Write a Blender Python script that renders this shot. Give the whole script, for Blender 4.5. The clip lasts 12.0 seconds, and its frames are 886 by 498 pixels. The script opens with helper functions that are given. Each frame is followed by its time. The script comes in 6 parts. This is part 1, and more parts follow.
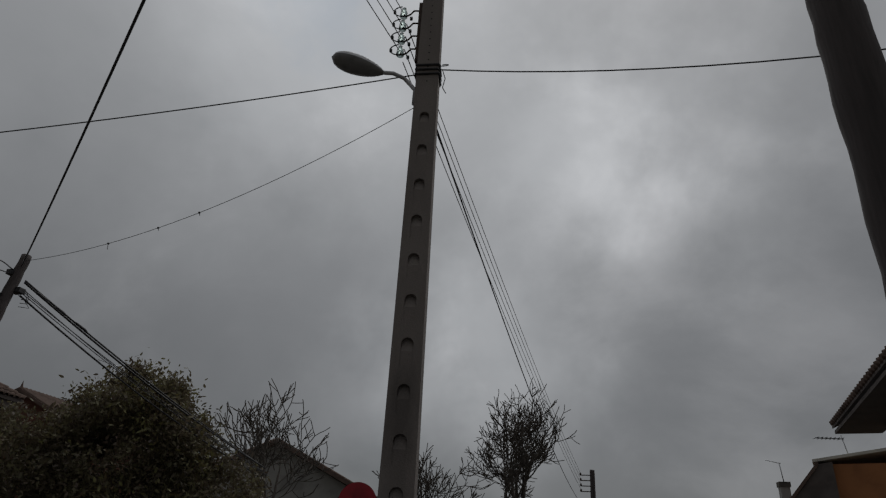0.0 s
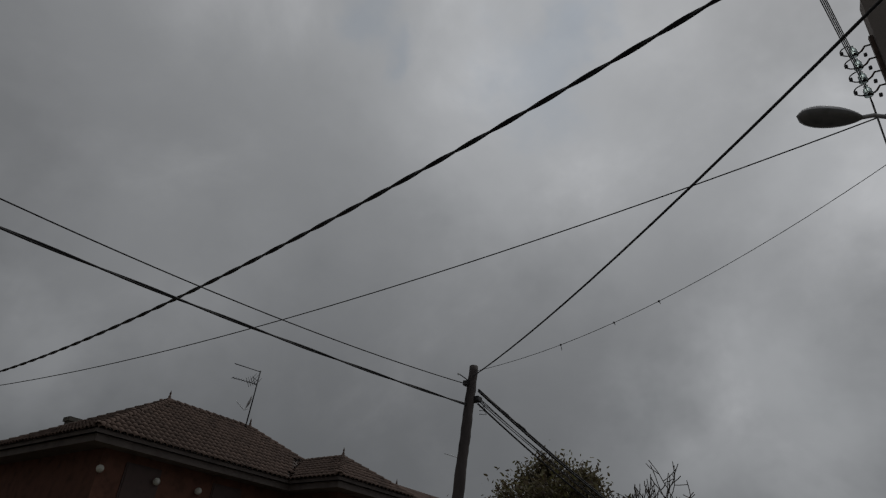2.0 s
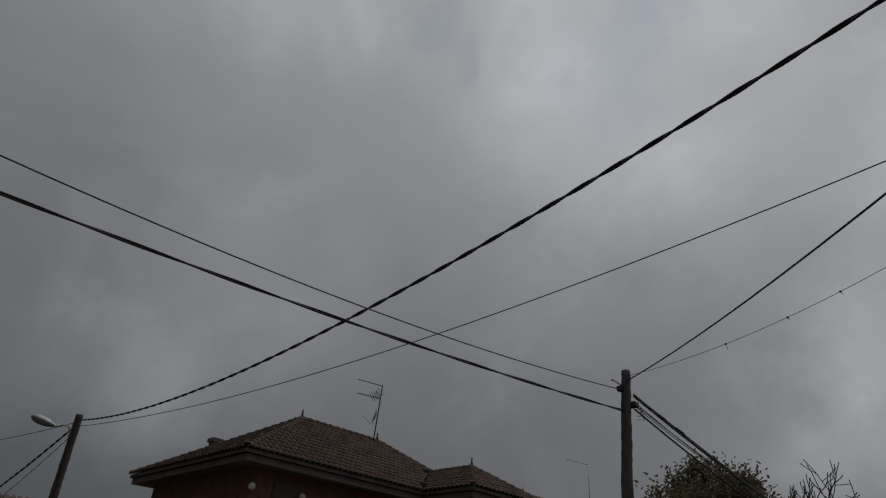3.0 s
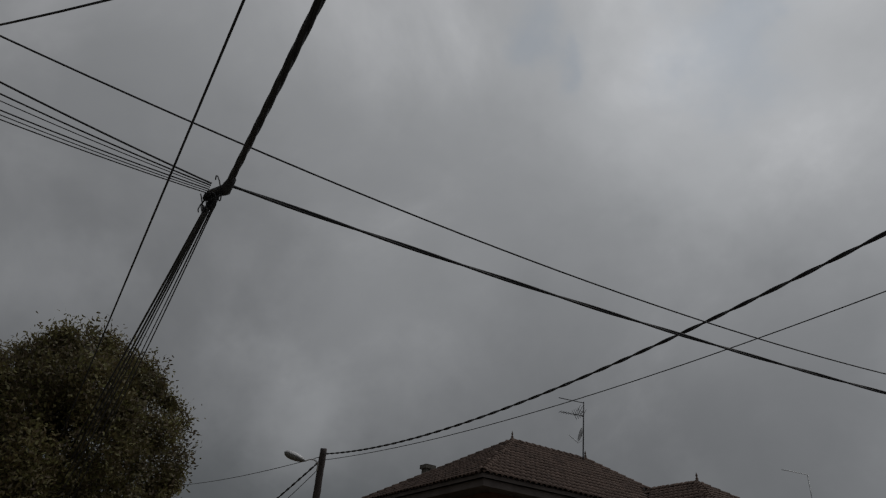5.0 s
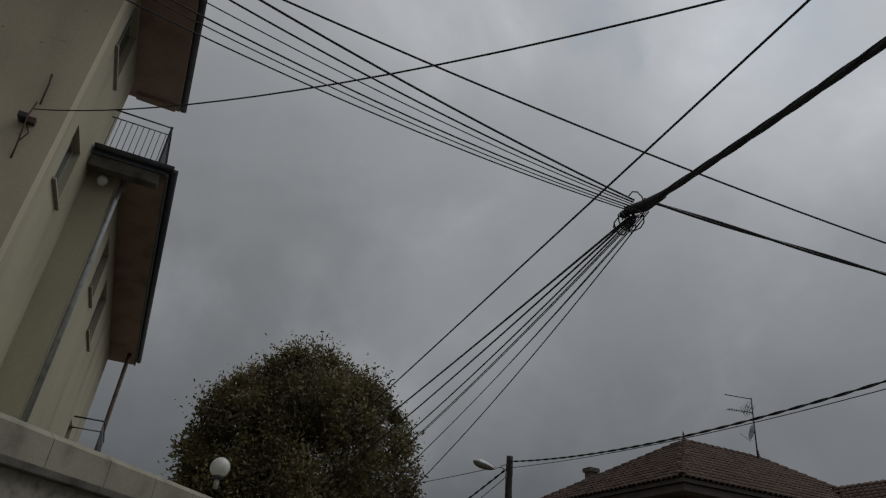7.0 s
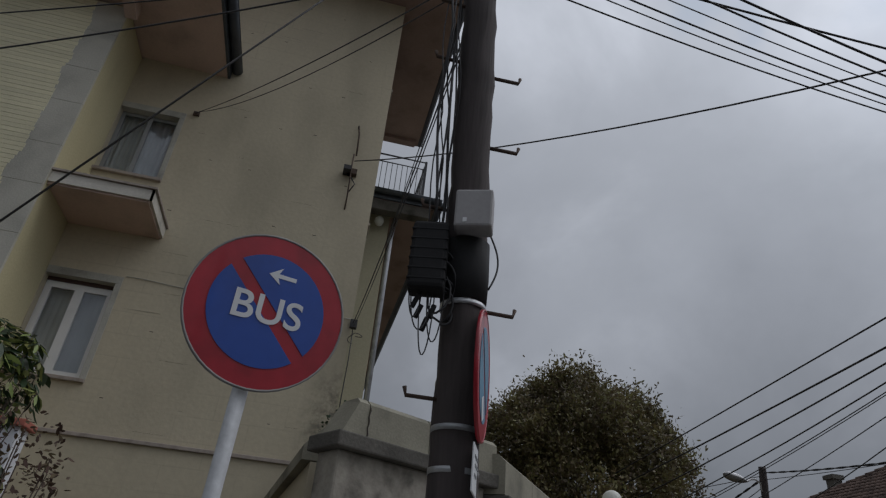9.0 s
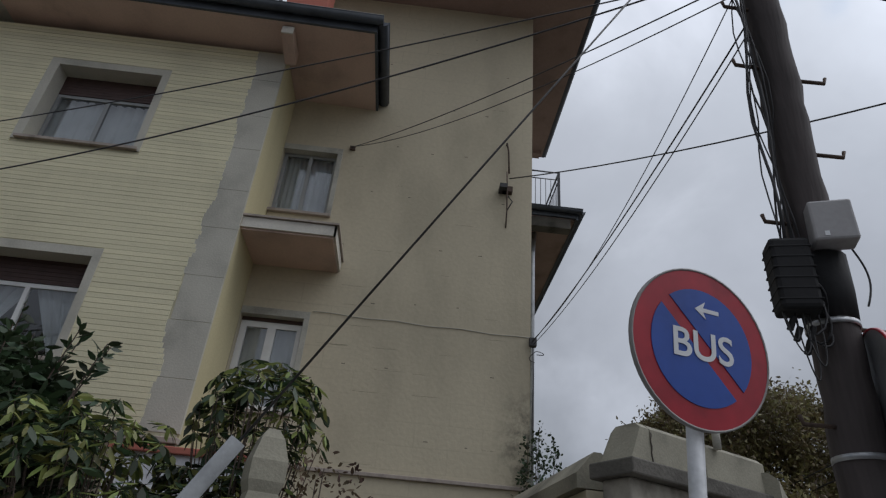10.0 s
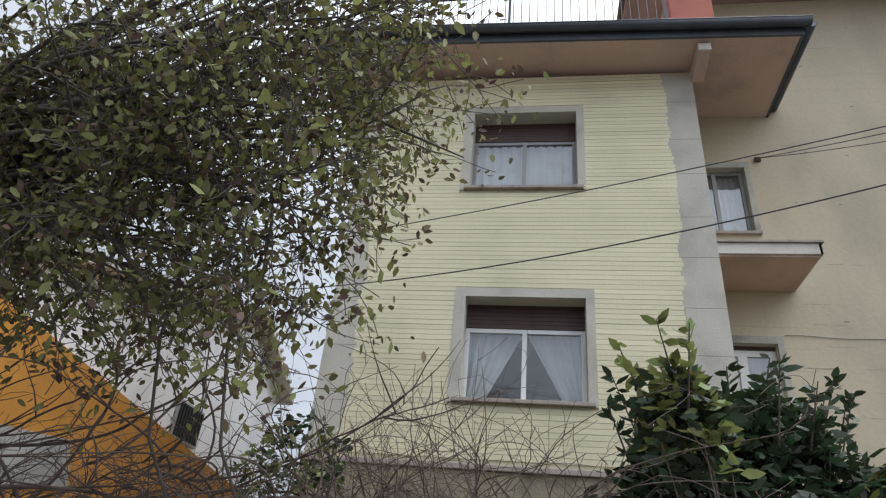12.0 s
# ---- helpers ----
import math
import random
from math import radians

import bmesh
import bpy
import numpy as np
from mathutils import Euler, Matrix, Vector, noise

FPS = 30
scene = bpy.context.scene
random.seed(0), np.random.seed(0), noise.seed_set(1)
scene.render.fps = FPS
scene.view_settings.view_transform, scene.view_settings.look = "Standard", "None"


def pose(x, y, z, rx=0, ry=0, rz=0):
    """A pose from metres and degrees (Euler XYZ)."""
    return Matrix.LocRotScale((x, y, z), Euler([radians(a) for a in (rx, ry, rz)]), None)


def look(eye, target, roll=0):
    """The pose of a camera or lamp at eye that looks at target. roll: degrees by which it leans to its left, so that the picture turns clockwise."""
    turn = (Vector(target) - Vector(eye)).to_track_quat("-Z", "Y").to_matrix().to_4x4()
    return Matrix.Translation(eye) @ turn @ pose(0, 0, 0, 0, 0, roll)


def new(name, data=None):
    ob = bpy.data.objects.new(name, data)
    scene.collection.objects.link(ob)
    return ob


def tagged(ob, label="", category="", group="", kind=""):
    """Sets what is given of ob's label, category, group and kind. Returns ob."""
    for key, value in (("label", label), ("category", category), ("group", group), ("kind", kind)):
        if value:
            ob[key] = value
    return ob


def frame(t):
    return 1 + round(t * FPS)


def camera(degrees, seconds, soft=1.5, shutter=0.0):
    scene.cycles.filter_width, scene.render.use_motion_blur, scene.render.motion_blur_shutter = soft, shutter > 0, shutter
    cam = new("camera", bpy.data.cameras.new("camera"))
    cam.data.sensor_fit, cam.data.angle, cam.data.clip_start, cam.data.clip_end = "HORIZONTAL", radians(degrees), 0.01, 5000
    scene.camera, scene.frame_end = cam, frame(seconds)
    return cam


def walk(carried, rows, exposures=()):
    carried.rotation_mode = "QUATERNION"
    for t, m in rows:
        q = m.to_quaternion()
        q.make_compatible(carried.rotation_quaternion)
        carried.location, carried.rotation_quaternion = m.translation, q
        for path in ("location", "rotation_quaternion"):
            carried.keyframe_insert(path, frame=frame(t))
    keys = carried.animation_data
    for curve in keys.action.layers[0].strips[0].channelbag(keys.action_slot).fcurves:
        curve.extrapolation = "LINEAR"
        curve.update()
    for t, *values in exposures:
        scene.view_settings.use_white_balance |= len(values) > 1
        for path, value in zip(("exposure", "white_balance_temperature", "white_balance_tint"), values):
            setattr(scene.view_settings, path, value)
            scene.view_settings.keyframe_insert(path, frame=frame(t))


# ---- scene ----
cam = camera(69.6, 12.0, soft=1.25)
PATH = [
    (0, (-0.058, -0.192, 1.355), (-0.459, 1.561, 2.231), 3.0),
    (0.5, (-0.956, -0.386, 1.378), (-1.562, 1.239, 2.374), 3.5),
    (1, (-1.784, -0.74, 1.389), (-2.579, 0.807, 2.376), 3.9),
    (1.5, (-2.438, -1.152, 1.338), (-3.374, 0.294, 2.355), 4.6),
    (2, (-2.978, -1.571, 1.387), (-4.039, -0.221, 2.412), 4.6),
    (2.5, (-3.388, -1.921, 1.416), (-4.548, -0.647, 2.432), 4.2),
    (3, (-3.783, -2.296, 1.399), (-5.044, -1.126, 2.421), 4.6),
    (5, (-5.758, -4.567, 1.361), (-7.236, -3.707, 2.397), 5.0),
    (5.5, (-6.299, -5.377, 1.352), (-7.809, -4.575, 2.39), 5.3),
    (6, (-6.772, -6.195, 1.346), (-8.31, -5.441, 2.38), 5.5),
    (6.5, (-7.232, -6.905, 1.386), (-8.795, -6.191, 2.411), 5.4),
    (8.5, (-8.614, -9.876, 1.437), (-10.286, -9.426, 2.438), 5.3),
    (9, (-8.801, -10.55, 1.448), (-10.5, -10.235, 2.456), 5.7),
    (9.5, (-8.957, -11.148, 1.487), (-10.656, -10.938, 2.521), 4.6),
    (10, (-9.008, -11.84, 1.457), (-10.73, -11.779, 2.473), 5.2),
    (10.5, (-9.071, -12.678, 1.48), (-10.804, -12.718, 2.477), 5.1),
    (11, (-9.068, -13.667, 1.493), (-10.793, -13.799, 2.498), 5.1),
    (11.5, (-9.004, -14.967, 1.479), (-10.716, -15.191, 2.488), 5.2),
    (12, (-8.948, -16.534, 1.421), (-10.646, -16.84, 2.433), 5.7),
]
walk(
    cam,
    [(t, look(eye, target, roll)) for t, eye, target, roll in PATH],
    exposures=[
        (0.0, 0.13, 6500, 10),
        (0.5, -0.04, 6500, 10),
        (1.5, -0.08, 6500, 10),
        (3.0, 0.0, 6500, 10),
        (5.0, 0.08, 6500, 10),
        (6.5, 0.27, 6450, 10),
        (8.5, 0.43, 6150, 11),
        (9.0, 0.68, 6050, 12),
        (9.5, 0.90, 6000, 12),
        (10.0, 1.17, 6000, 12),
        (10.5, 1.34, 6000, 13),
        (11.0, 1.43, 6000, 14),
        (11.5, 1.74, 5970, 13),
        (12.0, 2.38, 5980, 12),
    ],
)

# ---- world and sun: an overcast sky, with the sun somewhere behind the cloud ----
SUN_EL, SUN_AZ = 56.0, 80.0  # degrees; azimuth counted from +x towards +y


CLOUDS = (
    (90, 33, 13, 0.35), (78, 32, 14, 0.25), (97, 17, 14, 0.35), (70, 16, 30, -0.30), (113, 42, 22, 0.22), (137, 14, 26, -0.22),
    (119, 20, 18, -0.15), (154, 34, 18, -0.06), (172, 18, 14, -0.10), (162, 15, 10, 0.28), (125, 45, 20, 0.15), (104, 14, 14, 0.25),
    (176, 28, 13, -0.14), (182, 20, 10, 0.25), (157, 13, 11, 0.15), (148, 50, 16, 0.10), (156, 25, 18, 0.18), (62, 36, 28, -0.25),
)
BLUE = ((116, 46, 7), (111, 49, 5), (139, 50, 5), (133, 47, 4))


def make_world():
    world = bpy.data.worlds.new("overcast_sky")
    world.use_nodes = True
    scene.world = world
    nt = world.node_tree
    nt.nodes.clear()
    n, l = nt.nodes.new, nt.links.new
    tc, sep = n("ShaderNodeTexCoord"), n("ShaderNodeSeparateXYZ")
    l(tc.outputs["Generated"], sep.inputs[0])

    def math_node(op, a, b=None):
        m = n("ShaderNodeMath")
        m.operation = op
        for i, v in enumerate((a, b)):
            if v is None:
                continue
            if isinstance(v, (int, float)):
                m.inputs[i].default_value = v
            else:
                l(v, m.inputs[i])
        return m.outputs[0]

    height = math_node("ADD", math_node("MAXIMUM", sep.outputs[2], 0.0), 0.62)
    u, v = math_node("DIVIDE", sep.outputs[0], height), math_node("DIVIDE", sep.outputs[1], height)
    flat = n("ShaderNodeCombineXYZ")
    l(u, flat.inputs[0]), l(v, flat.inputs[1])
    big, fine = n("ShaderNodeTexNoise"), n("ShaderNodeTexNoise")
    shift = n("ShaderNodeMapping")
    shift.inputs["Location"].default_value = (3.1, 7.4, 0.0)
    l(flat.outputs[0], shift.inputs[0])
    for tex, scale, detail, rough, dist in ((big, 0.95, 3.0, 0.5, 0.35), (fine, 2.9, 7.0, 0.55, 0.35)):
        l(shift.outputs[0], tex.inputs["Vector"])
        tex.inputs["Scale"].default_value, tex.inputs["Detail"].default_value = scale, detail
        tex.inputs["Roughness"].default_value, tex.inputs["Distortion"].default_value = rough, dist
    both = math_node("ADD", math_node("MULTIPLY", big.outputs[0], 0.64), math_node("MULTIPLY", fine.outputs[0], 0.36))
    ramp = n("ShaderNodeValToRGB")
    ramp.color_ramp.interpolation = "EASE"
    stops = ramp.color_ramp.elements
    stops[0].position, stops[0].color = 0.33, (0.185, 0.194, 0.201, 1)
    stops[1].position, stops[1].color = 0.68, (0.45, 0.456, 0.468, 1)
    mid = stops.new(0.5)
    mid.color = (0.262, 0.269, 0.277, 1)
    l(both, ramp.inputs[0])
    # the cloud is thinner, and so brighter, overhead than low over the roofs
    lift = math_node("ADD", math_node("MULTIPLY", math_node("POWER", math_node("MAXIMUM", sep.outputs[2], 0.0), 1.15), 0.98), 0.385)
    # and brighter on the sun's side
    toward = math_node("ADD", math_node("MULTIPLY", sep.outputs[0], math.cos(radians(SUN_AZ))), math_node("MULTIPLY", sep.outputs[1], math.sin(radians(SUN_AZ))))
    lift = math_node("MULTIPLY", lift, math_node("ADD", math_node("MULTIPLY", toward, 0.38), 0.83))
    # the banks and breaks of this cloud cover: azimuth, elevation, reach (degrees) and how much denser or thinner
    wisp, centred, bent = n("ShaderNodeTexNoise"), n("ShaderNodeVectorMath"), n("ShaderNodeVectorMath")
    l(tc.outputs["Generated"], wisp.inputs["Vector"])
    wisp.inputs["Scale"].default_value, wisp.inputs["Detail"].default_value, wisp.inputs["Roughness"].default_value = 3.2, 5.0, 0.6
    centred.operation, bent.operation = "SUBTRACT", "MULTIPLY_ADD"
    l(wisp.outputs["Color"], centred.inputs[0])
    centred.inputs[1].default_value, bent.inputs[1].default_value = (0.5, 0.5, 0.5), (0.42, 0.42, 0.42)
    l(centred.outputs[0], bent.inputs[0]), l(tc.outputs["Generated"], bent.inputs[2])

    def bank(az, el, reach):
        near, fade = n("ShaderNodeVectorMath"), n("ShaderNodeMapRange")
        near.operation = "DISTANCE"
        l(bent.outputs[0], near.inputs[0])
        near.inputs[1].default_value = (math.cos(radians(el)) * math.cos(radians(az)), math.cos(radians(el)) * math.sin(radians(az)), math.sin(radians(el)))
        fade.interpolation_type = "SMOOTHERSTEP"
        fade.inputs["From Min"].default_value, fade.inputs["From Max"].default_value = 2 * math.sin(radians(reach) / 2), 0.0
        l(near.outputs["Value"], fade.inputs["Value"])
        return fade.outputs[0]

    for az, el, reach, gain in CLOUDS:
        lift = math_node("MULTIPLY", lift, math_node("ADD", math_node("MULTIPLY", bank(az, el, reach), gain), 1.0))
    scaled = n("ShaderNodeVectorMath")
    scaled.operation = "SCALE"
    # thin spots through which the blue shows faintly
    cover = ramp.outputs[0]
    for az, el, reach in BLUE:
        thin = n("ShaderNodeMixRGB")
        l(math_node("MULTIPLY", bank(az, el, reach), 0.35), thin.inputs[0])
        l(cover, thin.inputs[1])
        thin.inputs[2].default_value = (0.17, 0.205, 0.25, 1)
        cover = thin.outputs[0]
    l(cover, scaled.inputs[0]), l(lift, scaled.inputs["Scale"])
    sky = n("ShaderNodeTexSky")
    sky.sky_type, sky.sun_disc = "NISHITA", False
    sky.sun_elevation, sky.sun_rotation = radians(SUN_EL), radians(90 - SUN_AZ)
    clear, cloud, total = n("ShaderNodeBackground"), n("ShaderNodeBackground"), n("ShaderNodeAddShader")
    l(sky.outputs[0], clear.inputs[0])
    clear.inputs[1].default_value = 0.002
    l(scaled.outputs[0], cloud.inputs[0])
    cloud.inputs[1].default_value = 1.0
    out = n("ShaderNodeOutputWorld")
    l(clear.outputs[0], total.inputs[0]), l(cloud.outputs[0], total.inputs[1]), l(total.outputs[0], out.inputs[0])


make_world()
sun = new("sun", bpy.data.lights.new("sun", "SUN"))
sun.data.energy, sun.data.angle, sun.data.color = 0.5, radians(50), (1.0, 0.97, 0.92)
sun.matrix_world = look((0, 0, 50), (-50 * math.cos(radians(SUN_AZ)) / math.tan(radians(SUN_EL)), -50 * math.sin(radians(SUN_AZ)) / math.tan(radians(SUN_EL)), 0))


# ---- materials ----
def surface(name, colour, rough=0.8, metal=0.0, vary=0.25, scale=1.5, grain=40.0, bump=0.15, streak=0.0, dirt=None, island=0.0, piece=0.0, coat=0.0, trans=0.0, courses=0.0, mould=None, fibre=0.0):
    """A procedural surface: broad stains, fine grain, relief; island and piece shift the value of loose leaves and of separate pieces."""
    m = bpy.data.materials.new(name)
    m.use_nodes = True
    nt = m.node_tree
    n, l = nt.nodes.new, nt.links.new
    b = nt.nodes["Principled BSDF"]
    b.inputs["Roughness"].default_value, b.inputs["Metallic"].default_value = rough, metal
    b.inputs["Coat Weight"].default_value = coat
    tc = n("ShaderNodeTexCoord")
    at = tc.outputs["Object"]
    if streak:
        mp = n("ShaderNodeMapping")
        mp.inputs["Scale"].default_value = (1, 1, streak)
        l(at, mp.inputs[0])
        at = mp.outputs[0]
    broad, small = n("ShaderNodeTexNoise"), n("ShaderNodeTexNoise")
    for tex, s, d in ((broad, scale, 5.0), (small, grain, 4.0)):
        l(at if tex is broad or fibre else tc.outputs["Object"], tex.inputs["Vector"])
        tex.inputs["Scale"].default_value, tex.inputs["Detail"].default_value = s, d
    ramp = n("ShaderNodeValToRGB")
    dark = dirt or tuple(c * (1 - vary) for c in colour)
    light = tuple(min(1.0, c * (1 + 0.45 * vary)) for c in colour)
    e = ramp.color_ramp.elements
    e[0].position, e[0].color = 0.32, (*dark, 1)
    e[1].position, e[1].color = 0.62, (*light, 1)
    mid = e.new(0.46)
    mid.color = (*colour, 1)
    l(broad.outputs[0], ramp.inputs[0])
    hsv = n("ShaderNodeHueSaturation")
    l(ramp.outputs[0], hsv.inputs["Color"])
    value = n("ShaderNodeMapRange")
    value.inputs["To Min"].default_value, value.inputs["To Max"].default_value = 1 - vary * 0.6, 1 + vary * 0.6
    l(small.outputs[0], value.inputs["Value"])
    shade = value.outputs[0]
    for amount, socket in ((island, "Random Per Island"), (piece, "Random")):
        if amount:
            g = n("ShaderNodeNewGeometry") if socket == "Random Per Island" else n("ShaderNodeObjectInfo")
            r, mul = n("ShaderNodeMapRange"), n("ShaderNodeMath")
            r.inputs["To Min"].default_value, r.inputs["To Max"].default_value = 1 - amount, 1 + amount
            l(g.outputs[socket], r.inputs["Value"])
            mul.operation = "MULTIPLY"
            l(shade, mul.inputs[0]), l(r.outputs[0], mul.inputs[1])
            shade = mul.outputs[0]
            if island:
                h = n("ShaderNodeMapRange")
                h.inputs["To Min"].default_value, h.inputs["To Max"].default_value = 0.46, 0.53
                l(g.outputs[socket], h.inputs["Value"])
                l(h.outputs[0], hsv.inputs["Hue"])
    l(shade, hsv.inputs["Value"])
    l(hsv.outputs[0], b.inputs["Base Color"])
    if courses:
        # faint block courses that show through the plaster
        sep, com, brick, dim = n("ShaderNodeSeparateXYZ"), n("ShaderNodeCombineXYZ"), n("ShaderNodeTexBrick"), n("ShaderNodeMixRGB")
        l(tc.outputs["Object"], sep.inputs[0])
        l(sep.outputs[1], com.inputs[0]), l(sep.outputs[2], com.inputs[1]), l(sep.outputs[0], com.inputs[2])
        l(com.outputs[0], brick.inputs["Vector"])
        brick.inputs["Scale"].default_value, brick.inputs["Brick Width"].default_value, brick.inputs["Row Height"].default_value = 1.0, 0.9, 0.31
        brick.inputs["Mortar Size"].default_value, brick.inputs["Mortar Smooth"].default_value = 0.012, 0.9
        brick.inputs["Color1"].default_value, brick.inputs["Color2"].default_value, brick.inputs["Mortar"].default_value = (1, 1, 1, 1), (0.95, 0.95, 0.95, 1), (0.72, 0.71, 0.70, 1)
        dim.blend_type = "MULTIPLY"
        keep = n("ShaderNodeMapRange")
        keep.inputs["From Min"].default_value, keep.inputs["From Max"].default_value = 0.42, 0.62
        keep.inputs["To Max"].default_value = courses
        l(broad.outputs[0], keep.inputs["Value"])
        l(keep.outputs[0], dim.inputs[0])
        l(hsv.outputs[0], dim.inputs[1]), l(brick.outputs[0], dim.inputs[2])
        l(dim.outputs[0], b.inputs["Base Color"])
    if mould:
        # a speckled patch of black mould of its own shape
        place, size = mould
        mp, ln, spots, fall, mask, mul, tint = n("ShaderNodeMapping"), n("ShaderNodeVectorMath"), n("ShaderNodeTexNoise"), n("ShaderNodeMapRange"), n("ShaderNodeMapRange"), n("ShaderNodeMath"), n("ShaderNodeMixRGB")
        mp.vector_type = "TEXTURE"
        mp.inputs["Location"].default_value, mp.inputs["Scale"].default_value = place, size
        l(tc.outputs["Object"], mp.inputs[0])
        ln.operation = "LENGTH"
        l(mp.outputs[0], ln.inputs[0])
        fall.inputs["From Min"].default_value, fall.inputs["From Max"].default_value = 1.0, 0.1
        l(ln.outputs["Value"], fall.inputs["Value"])
        spots.inputs["Scale"].default_value, spots.inputs["Detail"].default_value, spots.inputs["Roughness"].default_value = 5.0, 8.0, 0.7
        l(tc.outputs["Object"], spots.inputs["Vector"])
        mask.inputs["From Min"].default_value, mask.inputs["From Max"].default_value = 0.42, 0.60
        l(spots.outputs[0], mask.inputs["Value"])
        mul.operation = "MULTIPLY"
        l(fall.outputs[0], mul.inputs[0]), l(mask.outputs[0], mul.inputs[1])
        tint.inputs[2].default_value = (0.06, 0.06, 0.05, 1)
        l(mul.outputs[0], tint.inputs[0])
        l(b.inputs["Base Color"].links[0].from_socket, tint.inputs[1])
        l(tint.outputs[0], b.inputs["Base Color"])
    if bump:
        bm = n("ShaderNodeBump")
        bm.inputs["Strength"].default_value, bm.inputs["Distance"].default_value = bump, 0.01
        l(small.outputs[0], bm.inputs["Height"])
        l(bm.outputs[0], b.inputs["Normal"])
    if trans:
        b.inputs["Transmission Weight"].default_value = 0.0
        t, mix = n("ShaderNodeBsdfTranslucent"), n("ShaderNodeMixShader")
        l(hsv.outputs[0], t.inputs[0])
        mix.inputs[0].default_value = trans
        l(b.outputs[0], mix.inputs[1]), l(t.outputs[0], mix.inputs[2])
        l(mix.outputs[0], nt.nodes["Material Output"].inputs[0])
    return m


def glass(name, tint, rough=0.04, ior=1.45):
    m = bpy.data.materials.new(name)
    m.use_nodes = True
    b = m.node_tree.nodes["Principled BSDF"]
    b.inputs["Base Color"].default_value = (*tint, 1)
    b.inputs["Roughness"].default_value = rough
    b.inputs["Transmission Weight"].default_value = 1.0
    b.inputs["IOR"].default_value = ior
    return m


CONCRETE = surface("pole_concrete", (0.225, 0.197, 0.18), 0.92, vary=0.35, scale=2.0, grain=60, bump=0.4, streak=0.25)
PALE_CONCRETE = surface("pale_concrete", (0.42, 0.41, 0.36), 0.9, vary=0.3, scale=2.5, grain=50, bump=0.4)
CAP_CONCRETE = surface("weathered_concrete", (0.105, 0.098, 0.085), 0.95, vary=0.5, scale=3.0, grain=40, bump=0.5)
COPING = surface("coping_render", (0.26, 0.245, 0.19), 0.9, vary=0.4, scale=2.2, grain=60, bump=0.25)
TIMBER = surface("creosoted_timber", (0.070, 0.058, 0.056), 0.85, vary=0.45, scale=7.0, grain=55, bump=0.35, streak=0.07, fibre=1.0)
CABLE = surface("black_cable", (0.034, 0.033, 0.035), 0.6, vary=0.3, scale=6, grain=90, bump=0.1)
WIRE = surface("bare_wire", (0.07, 0.068, 0.065), 0.5, metal=0.6, vary=0.3, scale=5, bump=0.0)
PALE_POST = surface("dull_galvanised_post", (0.50, 0.51, 0.52), 0.65, metal=0.25, vary=0.3, scale=7, grain=40, bump=0.15)
STEEL = surface("galvanised_steel", (0.42, 0.43, 0.44), 0.42, metal=0.7, vary=0.25, scale=8, grain=50, bump=0.1)
RUST = surface("rusty_iron", (0.10, 0.07, 0.055), 0.8, metal=0.3, vary=0.4, scale=14, bump=0.3)
INSULATOR = glass("insulator_glass", (0.42, 0.50, 0.48))
LAMP_GREY = surface("lamp_housing", (0.55, 0.55, 0.56), 0.5, metal=0.2, vary=0.2, scale=6, bump=0.05)
LAMP_BOWL = surface("lamp_bowl", (0.22, 0.215, 0.21), 0.25, vary=0.2, scale=8, bump=0.0)
YELLOW = surface("yellow_brick_slip", (0.735, 0.685, 0.475), 0.85, vary=0.09, scale=0.8, grain=35, bump=0.35, piece=0.06)
JOINT = surface("cladding_joint", (0.54, 0.505, 0.35), 0.95, vary=0.25, scale=2, bump=0.3)
PLINTH = surface("rough_plinth_render", (0.27, 0.235, 0.165), 0.95, vary=0.45, scale=2.2, grain=30, bump=0.6, courses=0.7)
STONE = surface("grey_render_quoin", (0.505, 0.485, 0.415), 0.9, vary=0.2, scale=1.6, grain=45, bump=0.35)
PLASTER = surface("cream_plaster", (0.53, 0.472, 0.345), 0.92, vary=0.16, scale=0.9, grain=18, bump=0.25, streak=0.4, courses=0.4, mould=((-17.4, -10.15, 3.5), (0.9, 0.55, 1.0)))
PLASTER_YELLOW = surface("yellow_plaster", (0.53, 0.475, 0.29), 0.92, vary=0.2, scale=1.0, grain=30, bump=0.3, streak=0.3)
# darker copy of the yellow plaster: the side walls' dimness is put into the colour
WING_PLASTER = surface("dimmed_yellow_plaster", (0.40, 0.375, 0.27), 0.92, vary=0.22, scale=0.9, grain=30, bump=0.3, streak=0.3)
SIGN_EDGE = surface("sign_edge", (0.27, 0.26, 0.25), 0.5, vary=0.2, scale=8, bump=0.02)
SOFFIT = surface("pinkish_soffit", (0.56, 0.42, 0.35), 0.9, vary=0.2, scale=1.5, grain=30, bump=0.15)
SOFFIT_DARK = surface("brown_soffit", (0.33, 0.235, 0.20), 0.9, vary=0.25, scale=1.5, grain=30, bump=0.15)
GUTTER = surface("dark_gutter", (0.075, 0.085, 0.10), 0.5, metal=0.3, vary=0.25, scale=3, bump=0.05)
SILL = surface("stone_sill", (0.36, 0.31, 0.27), 0.85, vary=0.25, scale=6, bump=0.2)
LEDGE = surface("ledge_edge", (0.60, 0.57, 0.50), 0.9, vary=0.2, scale=3, bump=0.2)
WHITE_FRAME = surface("white_window_frame", (0.78, 0.78, 0.77), 0.4, vary=0.06, scale=4, bump=0.0)
GREY_FRAME = surface("grey_window_frame", (0.30, 0.31, 0.31), 0.5, vary=0.12, scale=4, bump=0.0)
SHUTTER = surface("brown_roller_shutter", (0.065, 0.036, 0.031), 0.6, vary=0.2, scale=5, bump=0.1)
